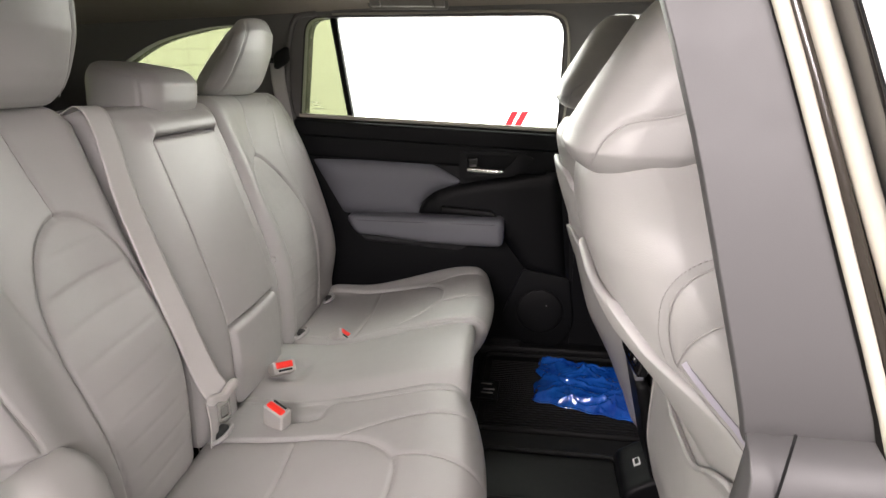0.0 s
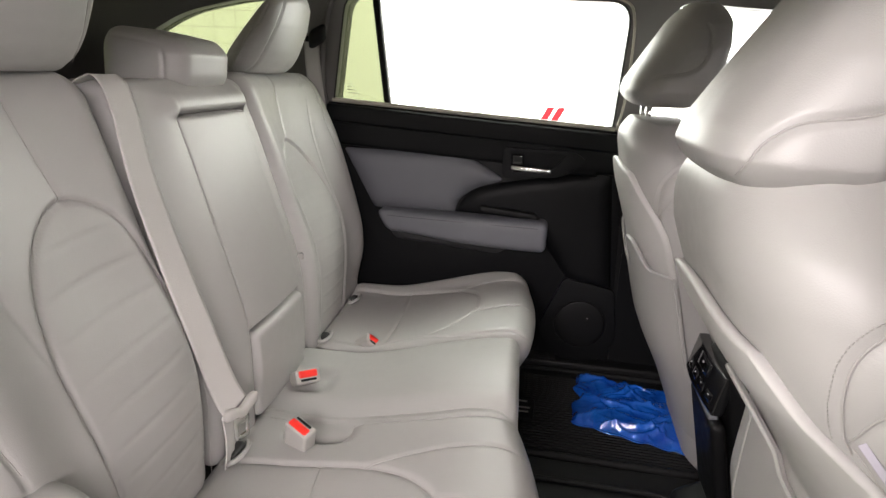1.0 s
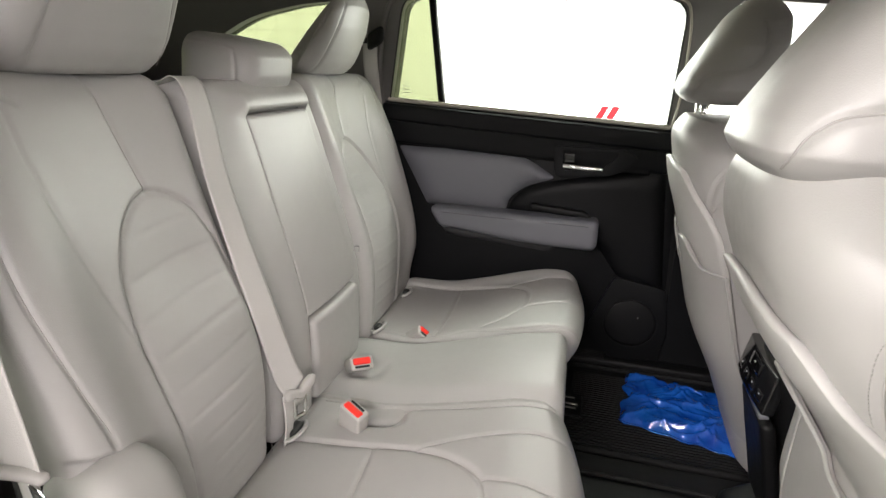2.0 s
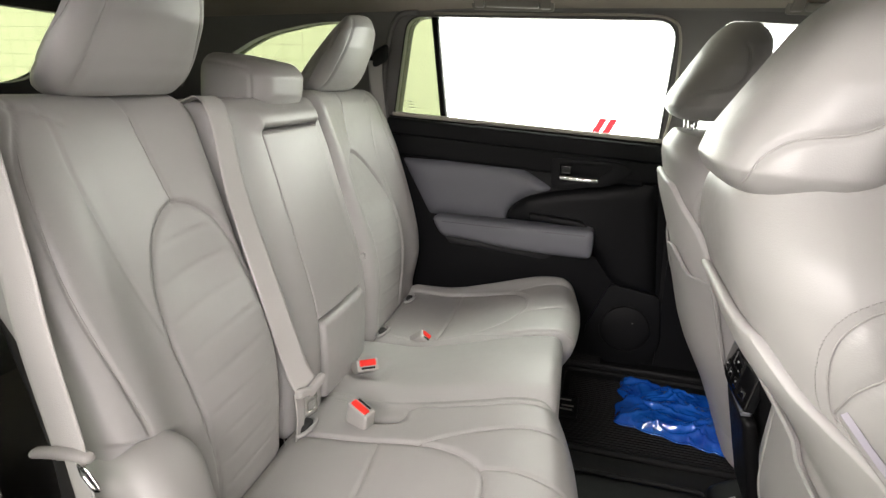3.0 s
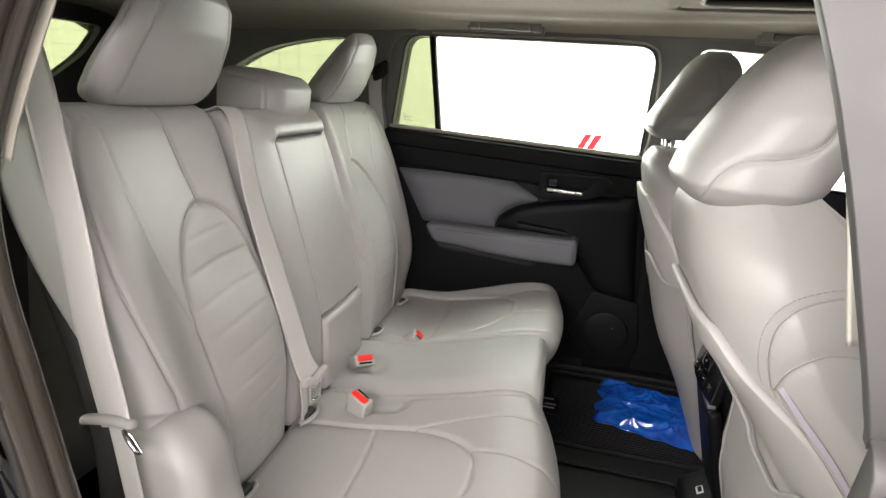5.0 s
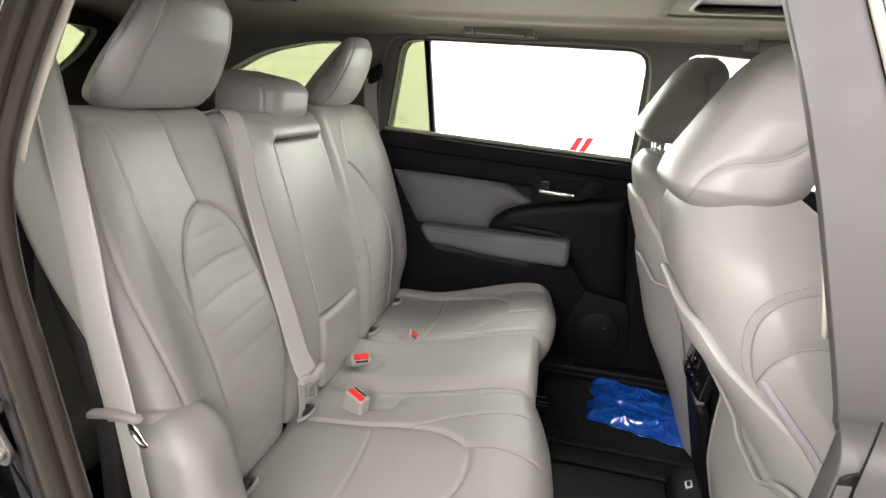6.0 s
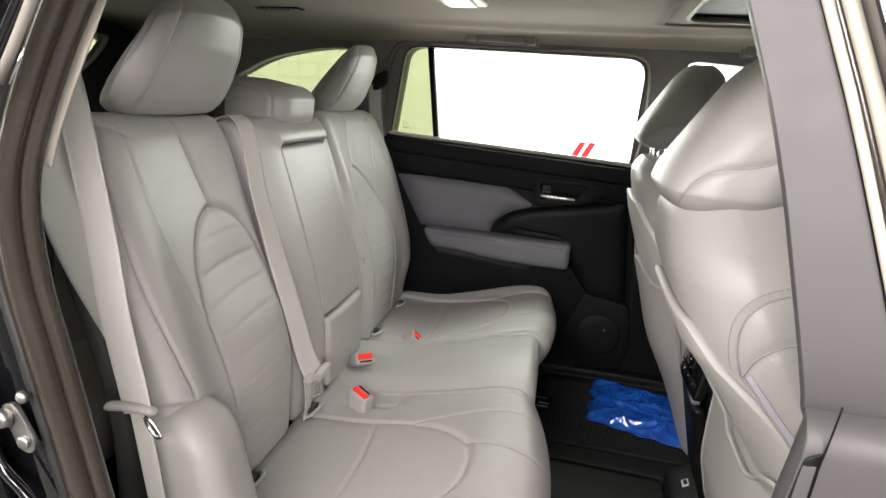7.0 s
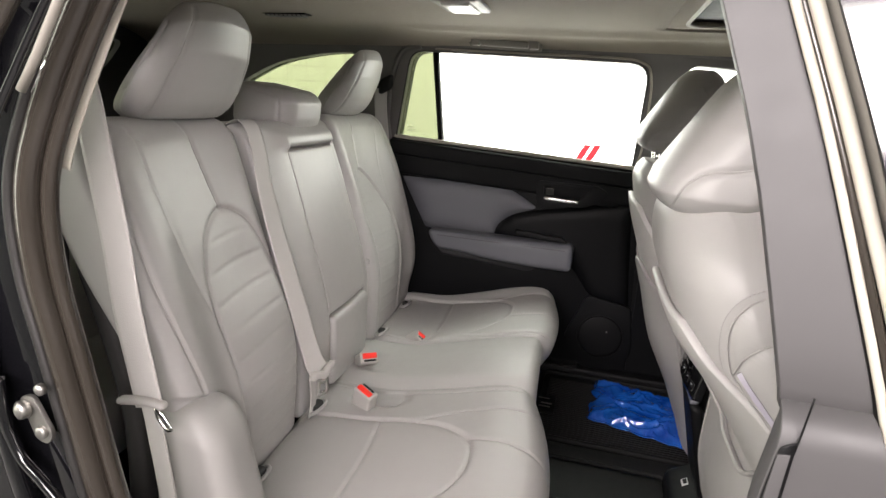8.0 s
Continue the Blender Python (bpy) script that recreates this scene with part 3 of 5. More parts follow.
part("front_edge_trim", tube(smooth_curve([(0.712, 0.735, 1.235), (0.722, 0.712, 1.32), (0.722, 0.675, 1.44), (0.715, 0.652, 1.53), (0.69, 0.642, 1.572), (0.60, 0.640, 1.586), (0.3, 0.640, 1.588), (0.0, 0.640, 1.590)], 8), 0.0038), TRIMCREAM, door, "cream door seal edge")
part("rear_gap_seal", tube(smooth_curve([(-0.185, 0.735, 1.25), (-0.19, 0.71, 1.35), (-0.165, 0.67, 1.48), (-0.12, 0.642, 1.578), (-0.05, 0.637, 1.596)], 8), 0.009), TRIM, door, "grey seal at the pillar")

# far B-pillar lower trim, sill
part("pillar_trim", rbox((0.070, 0.035, 0.40), 0.03, 0.03, lambda V: np.stack([V[:, 0] + 0.0 * V[:, 2] + 0.12 * smoothstep(0.62, 0.45, V[:, 2]) * (V[:, 0] > 0.8), V[:, 1], V[:, 2]], 1), (0.805, 0.79, 0.84)), BLACK, label="black lower centre pillar", category="pillar", kind="structure")
part("door_seal", tube(smooth_curve([(0.775, 0.768, 1.10), (0.795, 0.768, 0.93), (0.818, 0.768, 0.76), (0.824, 0.768, 0.66), (0.808, 0.768, 0.54), (0.757, 0.768, 0.466), (0.64, 0.768, 0.448)], 8), 0.013, 10), SEAL, label="black rubber seal round the door opening", category="seal", kind="structure")
part("door_sill", rbox((0.62, 0.035, 0.028), 0.012, 0.03, centre=(0.45, 0.735, 0.455)), BLACK, label="black ribbed door sill plate", category="sill", kind="structure")
for k in range(5):
    part("trim", rbox((0.05, 0.003, 0.004), 0.002, 0.02, centre=(0.55, 0.703 + 0.012 * k, 0.485)), BLACK, label="raised rib of the sill plate", category="trim", kind="structure")
part("pillar_foot", rbox((0.17, 0.032, 0.13), 0.028, 0.02, lambda V: np.stack([V[:, 0] + 0.25 * np.maximum(0, 0.60 - V[:, 2]), V[:, 1] - 0.5 * np.maximum(0, 0.52 - V[:, 2]), V[:, 2]], 1), (0.965, 0.802, 0.53)), FOOT, label="grey moulded foot of the centre pillar", category="pillar", kind="structure")

# grab handles
def grab_handle(x0, x1, y, z, slope):
    g = empty("grab_handle", ((x0 + x1) / 2, y, z), "grey folded grab handle on the roof rail", "grab handle", "grab handles")
    part("plate", bevelled(plate(rounded([(x0 - 0.02, z - 0.024), (x1 + 0.02, z - 0.024 + (x1 - x0) * slope), (x1 + 0.02, z + 0.020 + (x1 - x0) * slope), (x0 - 0.02, z + 0.020)], 0.012), [], lambda u, v, d: (u, y + 0.016 - (v - z) * 0.9 - d, v), 0.010), 0.003), HANDLE, g)
    part("bar", rbox(((x1 - x0) / 2 - 0.022, 0.008, 0.010), 0.005, 0.010, lambda V: np.stack([V[:, 0], V[:, 1] - (V[:, 2] - z) * 0.9, V[:, 2] + (V[:, 0] - x0) * slope], 1), ((x0 + x1) / 2, y + 0.000, z - 0.008)), HANDLE, g)
    for xe in (x0 + 0.004, x1 - 0.004):
        part("foot", rbox((0.015, 0.010, 0.015), 0.005, 0.008, lambda V: np.stack([V[:, 0], V[:, 1] - (V[:, 2] - z) * 0.9, V[:, 2]], 1), (xe, y + 0.001, z - 0.004 + (xe - x0) * slope)), HANDLE, g)
    return g


grab_handle(0.145, 0.345, 0.585, 1.622, -0.03)
grab_handle(0.98, 1.12, 0.60, 1.612, -0.05)

lamp = empty("ceiling_lamp", (0.24, 0.03, 1.65), "unlit white ceiling lamp in a beige bezel", "ceiling lamp")
part("bezel", rbox((0.055, 0.085, 0.008), 0.007, 0.015, centre=(0.235, 0.02, 1.640)), BEIGE, lamp)
part("lens", rbox((0.034, 0.062, 0.005), 0.004, 0.015, centre=(0.235, 0.02, 1.631)), LENS, lamp, "white ribbed lens")
vent = empty("ceiling_vent", (-0.34, 0.23, 1.64), "black slatted air vent in the headliner", "vent")
part("backing", rbox((0.07, 0.022, 0.004), 0.003, 0.02, centre=(-0.335, 0.23, 1.636)), BLACK, vent)
for k in range(9):
    part("slat", rbox((0.0022, 0.019, 0.005), 0.0015, 0.02, centre=(-0.391 + 0.014 * k, 0.23, 1.631)), TRIM, vent)


# ---- second-row seats --------------------------------------------------
BACK_Z = [0.60, 0.70, 0.80, 0.90, 1.00, 1.10, 1.20, 1.30, 1.38]
BACK_X = [0.000, 0.000, 0.004, 0.000, -0.026, -0.058, -0.090, -0.122, -0.150]
SEAT_X = [-0.05, 0.00, 0.15, 0.27, 0.37, 0.45, 0.51, 0.57]
SEAT_Z = [0.685, 0.688, 0.690, 0.722, 0.752, 0.772, 0.782, 0.776]


def softened(at, values, width):
    """A profile through the values with its corners rounded over the width."""
    g = np.linspace(at[0] - 0.3, at[-1] + 0.3, 1200)
    step = g[1] - g[0]
    n = int(3 * width / step)
    k = np.exp(-0.5 * (np.arange(-n, n + 1) * step / width) ** 2)
    y = np.convolve(np.pad(np.interp(g, at, values), n, mode="edge"), k / k.sum(), "valid")
    return lambda v: np.interp(v, g, y)


back_x = softened(BACK_Z, BACK_X, 0.030)
seat_z = softened(SEAT_X, SEAT_Z, 0.030)


ARCH = [(0.505, 0.66), (0.518, 0.80), (0.545, 0.97), (0.532, 1.08), (0.488, 1.155), (0.418, 1.190), (0.350, 1.160), (0.312, 1.08), (0.300, 0.95), (0.296, 0.80), (0.294, 0.66)]
ARCH_FULL = smooth_curve(ARCH, 8)
CUSHION_U = [(0.00, 0.262), (0.10, 0.248), (0.172, 0.246), (0.27, 0.262), (0.35, 0.300), (0.405, 0.362), (0.418, 0.43), (0.405, 0.50), (0.345, 0.562), (0.20, 0.600), (0.0, 0.615)]
CUSHION_FULL = smooth_curve(CUSHION_U, 8)


def outer_back(side):
    """Backrest of an outer seat; m is the distance from the car's middle."""
    lo, hi, zlo, zhi = (0.288 if side < 0 else 0.215), 0.712, 0.655, 1.358

    def lean(z):
        """The narrower seat's arch peaks nearer to the car's middle."""
        return 0.045 * np.exp(-(((z - 1.20) / 0.13) ** 2)) if side > 0 else 0.0 * z

    def warp(V):
        m, z, d = V[:, 1].copy(), V[:, 2].copy(), V[:, 0].copy()
        front = smoothstep(-0.075, -0.02, d)
        P = np.stack([m + lean(z), z], 1)
        dx = np.zeros(len(V))
        dx += 0.020 * smoothstep(0.560, 0.655, m) * smoothstep(0.70, 0.85, z) * (1 - smoothstep(1.15, 1.36, z))
        dx += 0.010 * smoothstep(0.31, 0.25, m) * (1 - smoothstep(1.15, 1.35, z))
        dx += -0.024 * np.exp(-(((m - 0.43) / 0.13) ** 2)) * smoothstep(0.95, 1.10, z)
        dx += 0.010 * np.exp(-(((m - 0.40) / 0.10) ** 2)) * np.exp(-(((z - 0.88) / 0.12) ** 2))
        ins = inside(P, ARCH_FULL)
        edge = distance(P, ARCH_FULL)
        dx += np.where(ins, 0.005 * (1 - np.exp(-edge / 0.020)) - 0.003, 0.004 * np.exp(-edge / 0.05) * (1 - np.exp(-edge / 0.006)) - 0.001)
        dx += groove(P, ARCH, 0.0038, 0.0042)
        for k in range(9):
            zz = 0.735 + 0.050 * k
            g = np.exp(-(((z - zz - 0.006 * np.cos((m - 0.39) * 9) + 0.05 * (m - 0.42)) / 0.0034) ** 2))
            dx += np.where(ins & (edge > 0.004), -(0.0017 if side < 0 else 0.0008) * g * smoothstep(0.004, 0.03, edge), 0)
        dx += groove(P, [(0.650, 1.352), (0.678, 1.30), (0.688, 1.15), (0.675, 1.02), (0.662, 0.94)], 0.0038, 0.0042, 0.001)
        dx += groove(P, [(0.612, 1.345), (0.605, 1.25), (0.585, 1.15), (0.560, 1.06), (0.546, 0.99)], 0.0038, 0.0026)
        dx += groove(P, [(0.445, 1.358), (0.436, 1.28), (0.424, 1.21), (0.418, 1.19)], 0.0038, 0.0038, 0.0015)
        dx += groove(P, [(0.665, 1.345), (0.620, 1.338), (0.585, 1.325)], 0.0038, 0.004, 0.001)
        if side < 0:
            # hem of the cover over the hinge
            hem = 0.914 + 0.30 * (m - 0.606)
            dx -= 0.013 * smoothstep(0.004, -0.004, z - hem) * smoothstep(0.575, 0.63, m)
        d = d * (1 - 0.42 * smoothstep(1.22, 0.95, z) * smoothstep(0.60, 0.70, m))
        x = back_x(z) + d + dx * front
        pinch = 0.020 * smoothstep(1.25, 1.36, z) * smoothstep(0.55, 0.71, m) + 0.012 * smoothstep(1.14, 0.92, z) * smoothstep(0.58, 0.712, m)
        return np.stack([x, side * (m - pinch - (0.020 if side > 0 else 0)), z], 1)

    h = (0.13 / 2, (hi - lo) / 2, (zhi - zlo) / 2)
    runs = [ARCH, [(0.676, 1.295), (0.684, 1.22), (0.688, 1.15), (0.675, 1.02), (0.662, 0.955)], [(0.445, 1.325), (0.436, 1.28), (0.424, 1.21), (0.418, 1.19)]]
    runs = [[(m - float(lean(z)), z) for m, z in smooth_curve(p, 3)] for p in runs]
    runs = [[(0.0012 - 0.042 + math.sqrt(0.042**2 - min(0.041, max(0, m - hi + 0.042)) ** 2), m, z) for m, z in smooth_curve(p, 14)] for p in runs]
    return rbox(h, 0.042, 0.0042, warp, (-0.065, (lo + hi) / 2, (zlo + zhi) / 2)), warp, runs


def outer_cushion(side):
    lo, hi = (0.085, 0.69) if side < 0 else (0.205, 0.69)

    def warp(V):
        x, m, d = V[:, 0].copy(), V[:, 1].copy(), V[:, 2].copy()
        top = smoothstep(-0.09, -0.03, d)
        if side < 0:
            m -= (0.045 - 0.09 * np.clip(x, 0, 0.5)) * smoothstep(0.23, 0.10, m)
        P = np.stack([x, m], 1)
        dz = 0.018 * smoothstep(0.58, 0.66, m) - 0.012 * smoothstep(0.60, 0.69, m) * smoothstep(0.35, 0.55, x)
        ins = inside(P, CUSHION_FULL)
        edge = distance(P, CUSHION_FULL)
        dz = dz + np.where(ins, 0.004 * (1 - np.exp(-edge / 0.02)) - 0.003, 0.004 * np.exp(-edge / 0.04) * (1 - np.exp(-edge / 0.006)) - 0.001)
        dz += groove(P, CUSHION_U, 0.0038, 0.0042)
        dz += groove(P, [(0.185, 0.250), (0.196, 0.40), (0.190, 0.60)], 0.0038, 0.004)
        dz += groove(P, [(0.408, 0.363), (0.46, 0.372), (0.52, 0.392), (0.585, 0.42)], 0.0038, 0.0032)
        dz += groove(P, [(0.272, 0.262), (0.36, 0.238), (0.46, 0.232), (0.54, 0.240), (0.585, 0.25)], 0.0038, 0.0032)
        dz += groove(P, [(0.345, 0.562), (0.45, 0.590), (0.58, 0.60)], 0.0038, 0.0032)
        if side < 0:
            dz += groove(P, [(0.0, 0.098), (0.2, 0.116), (0.4, 0.134), (0.56, 0.146)], 0.0036, 0.0036)
            pit = np.exp(-(((x - 0.150) / 0.062) ** 4) - (((m - 0.140) / 0.034) ** 4))
            dz -= 0.024 * pit
        dz += 0.012 * np.exp(-(((x - 0.47) / 0.10) ** 2)) * np.exp(-(((m - 0.42) / 0.2) ** 2))
        z = seat_z(x) + d + dz * top
        tuck = 0.075 * smoothstep(-0.03, -0.20, d) * smoothstep(0.42, 0.57, x)
        curve = 0.030 * ((m - 0.43) / 0.26) ** 2 * smoothstep(0.35, 0.57, x)
        return np.stack([x - tuck - curve, side * m, z], 1)

    runs = [CUSHION_U, [(0.185, 0.250), (0.196, 0.40), (0.190, 0.60)], [(0.408, 0.363), (0.46, 0.372), (0.525, 0.394)], [(0.272, 0.262), (0.36, 0.238), (0.46, 0.232), (0.525, 0.239)], [(0.345, 0.562), (0.45, 0.590), (0.52, 0.597)]]
    if side < 0:
        runs.append([(0.03, 0.146), (0.2, 0.143), (0.4, 0.143), (0.52, 0.145)])
    runs = [[(x, m, 0.0012) for x, m in smooth_curve(p, 14) if x > 0.02] for p in runs]
    return rbox((0.30, (hi - lo) / 2, 0.105), 0.050, 0.0042, warp, (0.275, (lo + hi) / 2, -0.105)), warp, runs


def headrest(width, y0):
    """Wedge-shaped headrest, its face leaning forward."""

    FLANK = [(-0.060, 1.403), (-0.020, 1.416), (0.012, 1.438), (0.034, 1.475), (0.040, 1.52)]
    FACE = [(0.86, 1.35), (0.79, 1.42), (0.73, 1.49), (0.68, 1.54)]

    def warp(V):
        x, y, z = V.T
        k = (z - 1.36) / 0.195
        face = smoothstep(-0.03, 0.03, x)
        t = y / width
        yy = y * (0.99 + 0.20 * k - 0.40 * k * k) * (1 - 0.20 * smoothstep(0.03, -0.07, x))
        lo = np.interp(z, [1.355, 1.37, 1.41, 1.46, 1.52, 1.55], [-0.262, -0.262, -0.238, -0.198, -0.148, -0.122])
        hi = np.interp(z, [1.355, 1.37, 1.41, 1.47, 1.52, 1.55], [-0.142, -0.136, -0.112, -0.085, -0.072, -0.074])
        xx = lo + (x / 0.072 + 1) / 2 * (hi - lo) - 0.026 * t**2 * face
        dx = groove(np.stack([abs(t) * width, z], 1), [(f * width, h) for f, h in FACE], 0.0038, 0.0035, 0.0012)
        dy = groove(np.stack([x, z], 1), FLANK, 0.0038, 0.0035, 0.0012) * smoothstep(0.70, 0.9, abs(t))
        return np.stack([xx + dx * face, y0 + yy + np.sign(y) * dy, z + 0.008 * np.cos(t * 1.4) * k - 0.012 * abs(t) ** 4 * k], 1)

    def bow(u, h, rr):
        return h - rr + math.sqrt(rr * rr - min(rr * 0.98, max(0.0, u)) ** 2)

    runs = []
    for k in (-1, 1):
        face, flank = [], []
        for f, z in smooth_curve([(0.84, 1.37)] + FACE[1:], 12):
            y = f * width
            face.append((min(bow(y - width + 0.036, 0.072, 0.036), bow(z - 1.514, 0.072, 0.036)) + 0.0012, k * y, z))
        for x, z in smooth_curve(FLANK, 12):
            flank.append((x, k * (min(bow(abs(x) - 0.036, width, 0.036), bow(z - 1.514, width, 0.036)) + 0.0012), z))
        runs += [face, flank]
    return rbox((0.072, width, 0.097), 0.036, 0.0048, warp, (0, 0, 1.453)), warp, runs


def bench(*a, **k):
    """A part of the rear bench, which stands slightly askew."""
    return part(*a, skew=0.055, **k)


def posts(thing, y0, x, z0, z1):
    for dy in (-0.055, 0.055):
        bench("post", tube([(x, y0 + dy, z0), (x - 0.006, y0 + dy, z1)], 0.006, 10), CHROME, thing, "chrome headrest post")


def seam_thread(cover, warp, runs):
    """Thin sewn lines lying in the seams of a cover."""
    for pts in runs:
        bench("seam", tube(warp(np.array(pts, float)), 0.0007, 5), SEAM, cover)


LATCH = mat("dark_slot", (0.012, 0.012, 0.012), 0.6)
for side, where in ((-1, "beside the open door"), (1, "beside the closed door")):
    seat = empty("rear_seat", (0.25, 0.45 * side, 0.44), f"grey leather outer rear seat {where}", "car seat", "second-row seats")
    cover, warp, runs = outer_back(side)
    seam_thread(bench("backrest", cover, LEATHER, seat, "pleated grey leather backrest"), warp, runs)
    cover, warp, runs = outer_cushion(side)
    seam_thread(bench("cushion", cover, LEATHER, seat, "grey leather seat cushion"), warp, runs)
    cover, warp, runs = headrest(0.140, -0.424 if side < 0 else 0.412)
    seam_thread(bench("headrest", cover, LEATHER, seat, "wedge-shaped grey leather headrest"), warp, runs)
    posts(seat, 0.42 * side, -0.20, 1.33, 1.39)
    bench("base", rbox((0.235, 0.21, 0.06), 0.02, 0.05, centre=(0.22, 0.45 * side, 0.53)), BLACK, seat, "black seat base")
    bench("back_shell", rbox((0.018, 0.235, 0.33), 0.015, 0.04, lambda V: np.stack([V[:, 0] + back_x(V[:, 2]) - 0.115, V[:, 1], V[:, 2]], 1), (0, 0.455 * side, 1.0)), DARKTRIM, seat, "dark carpeted seat back")
    # padded hump that covers the hinge at the outer foot of the backrest
    if side < 0:
        bench("side_bolster", rbox((0.072, 0.056, 0.205), 0.040, 0.008, lambda V: np.stack([V[:, 0] + 0.05 * smoothstep(0.9, 0.6, V[:, 2]) - 0.012 * smoothstep(0.80, 0.94, V[:, 2]), V[:, 1], V[:, 2] - 0.045 * smoothstep(0.02, 0.12, V[:, 0] - 0.0) - 0.10 * np.maximum(0, abs(V[:, 1]) - 0.66)], 1), (0.012, 0.662 * side, 0.728)), HINGE, seat, "moulded grey hinge cover")
    for m in (0.525, 0.25):
        bench("anchor_slot", rbox((0.010, 0.022 if side < 0 else 0.013, 0.011 if side < 0 else 0.008), 0.006, 0.008, centre=(0.024, m * side, 0.700)), LATCH, seat, "dark child-seat anchor slot")
        bench("slot_rim", tube([(0.026 + 0.016 * math.cos(a), m * side + 0.034 * math.sin(a), 0.700 + 0.006 * math.cos(a)) for a in np.linspace(0, 2 * math.pi, 20, endpoint=False)], 0.0045, 6, closed=True), LEATHER, seat)

mid = empty("rear_seat", (0.2, 0, 0.44), "grey leather middle rear seat with a folded armrest", "car seat", "second-row seats")


def middle_back():
    def warp(V):
        y, z, d = V[:, 1].copy(), V[:, 2].copy(), V[:, 0].copy()
        front = smoothstep(-0.07, -0.02, d)
        dx = -0.024 * (smoothstep(0.146, 0.141, y) * smoothstep(-0.129, -0.124, y) * smoothstep(1.290, 1.286, z))
        dx += 0.020 * np.exp(-(((z - 1.305) / 0.022) ** 4)) * smoothstep(0.16, 0.14, y) * smoothstep(-0.19, -0.10, y)
        dx += 0.012 * smoothstep(-0.25, -0.15, y) * smoothstep(-0.118, -0.126, y) * smoothstep(1.33, 1.27, z)
        dx += 0.010 * smoothstep(0.15, 0.205, abs(y)) * (1 - smoothstep(1.2, 1.34, z)) * (y > 0)
        return np.stack([back_x(z) + d + dx * front, y, z], 1)

    return rbox((0.05, 0.226, 0.345), 0.026, 0.006, warp, (-0.058, -0.034, 1.0))


def slab(y1, z0, z1, out, thick, r):
    def warp(V):
        y, z, d = V[:, 1], V[:, 2], V[:, 0]
        dx = 0.006 * np.cos(np.clip(y / y1, -1, 1) * 1.5)
        return np.stack([back_x(z) + out + d + dx, y, z], 1)

    return rbox((thick / 2, y1, (z1 - z0) / 2), r, 0.006, warp, (-thick / 2, 0, (z0 + z1) / 2))


bench("backrest", middle_back(), LEATHER, mid, "grey leather middle backrest")
bench("armrest", slab(0.132, 0.884, 1.281, 0.004, 0.075, 0.006), LEATHER, mid, "folded-up grey leather armrest")
bench("lower_block", slab(0.126, 0.69, 0.876, 0.014, 0.08, 0.014), LEATHER, mid, "grey leather block under the armrest")


def middle_headrest():
    """Low block, its top falling towards the front, with a sewn edge round each end."""

    def warp(V):
        x, y, z = V.T
        end = smoothstep(0.075, 0.10, abs(y))
        top = smoothstep(0.0, 0.05, z)
        ring = np.stack([x, z], 1)
        line = [(0.062, -0.055), (0.062, 0.0), (0.056, 0.030), (0.036, 0.040), (-0.08, 0.040)]
        dy = groove(ring, line, 0.0036, 0.0032) * end
        xx = x - 0.222 - 0.010 * (y / 0.103) ** 2 * smoothstep(0.0, 0.06, x) + 0.10 * z
        return np.stack([xx, 0.038 + y * (1 - 0.05 * smoothstep(0.02, -0.06, x)) + np.sign(y) * dy, 1.372 + z - 0.16 * x * top], 1)

    return rbox((0.093, 0.107, 0.058), 0.042, 0.0045, warp)


bench("headrest", middle_headrest(), LEATHER, mid, "low grey leather headrest")
posts(mid, 0.0, -0.20, 1.29, 1.34)


def middle_cushion():
    def warp(V):
        x, y, d = V[:, 0].copy(), V[:, 1].copy(), V[:, 2].copy()
        edge = y + 0.075 + 0.09 * np.clip(x, 0, 0.5)
        dz = 0.020 * smoothstep(-0.03, 0.06, edge) - 0.010 + 0.004 * np.exp(-(((y - 0.05) / 0.10) ** 2))
        pit = np.exp(-(((x - 0.072) / 0.045) ** 4) - (((y - 0.028) / 0.045) ** 4))
        z = seat_z(x) + d + (dz - 0.014 * pit) * smoothstep(-0.09, -0.03, d)
        tuck = 0.05 * smoothstep(-0.03, -0.20, d) * smoothstep(0.40, 0.54, x)
        return np.stack([x - tuck, y, z], 1)

    return rbox((0.278, 0.183, 0.10), 0.030, 0.006, warp, (0.252, 0.018, -0.10))


bench("cushion", middle_cushion(), LEATHER, mid, "grey leather middle cushion")
bench("base", rbox((0.22, 0.17, 0.06), 0.02, 0.05, centre=(0.21, 0.02, 0.53)), BLACK, mid, "black seat base")
bench("strap", ribbon([(0.000, 0.138, 0.955), (0.006, 0.146, 0.950), (0.006, 0.156, 0.948), (-0.004, 0.166, 0.948)], (0, 0, 1), 0.012, 0.002), LEATHER_DARK, mid, "pull strap of the armrest")
bench("back_shell", rbox((0.018, 0.22, 0.33), 0.015, 0.04, lambda V: np.stack([V[:, 0] + back_x(V[:, 2]) - 0.115, V[:, 1], V[:, 2]], 1), (0, 0, 1.0)), DARKTRIM, mid, "dark carpeted seat back")

# seat rail under the cushion
rail = empty("seat_rail", (0.46, 0.41, 0.46), "black seat rail with metal strips on the floor", "seat rail")
part("channel", rbox((0.16, 0.02, 0.010), 0.006, 0.05, centre=(0.36, 0.41, 0.458)), BLACK, rail)
part("tab", rbox((0.045, 0.055, 0.004), 0.003, 0.02, centre=(0.500, 0.41, 0.466)), BLACK, rail)
for x, y in ((0.506, 0.446), (0.516, 0.412), (0.512, 0.390)):
    part("strip", rbox((0.018, 0.0035, 0.0012), 0.001, 0.02, centre=(x, y, 0.4706)), STEEL, rail, "bright metal strip")


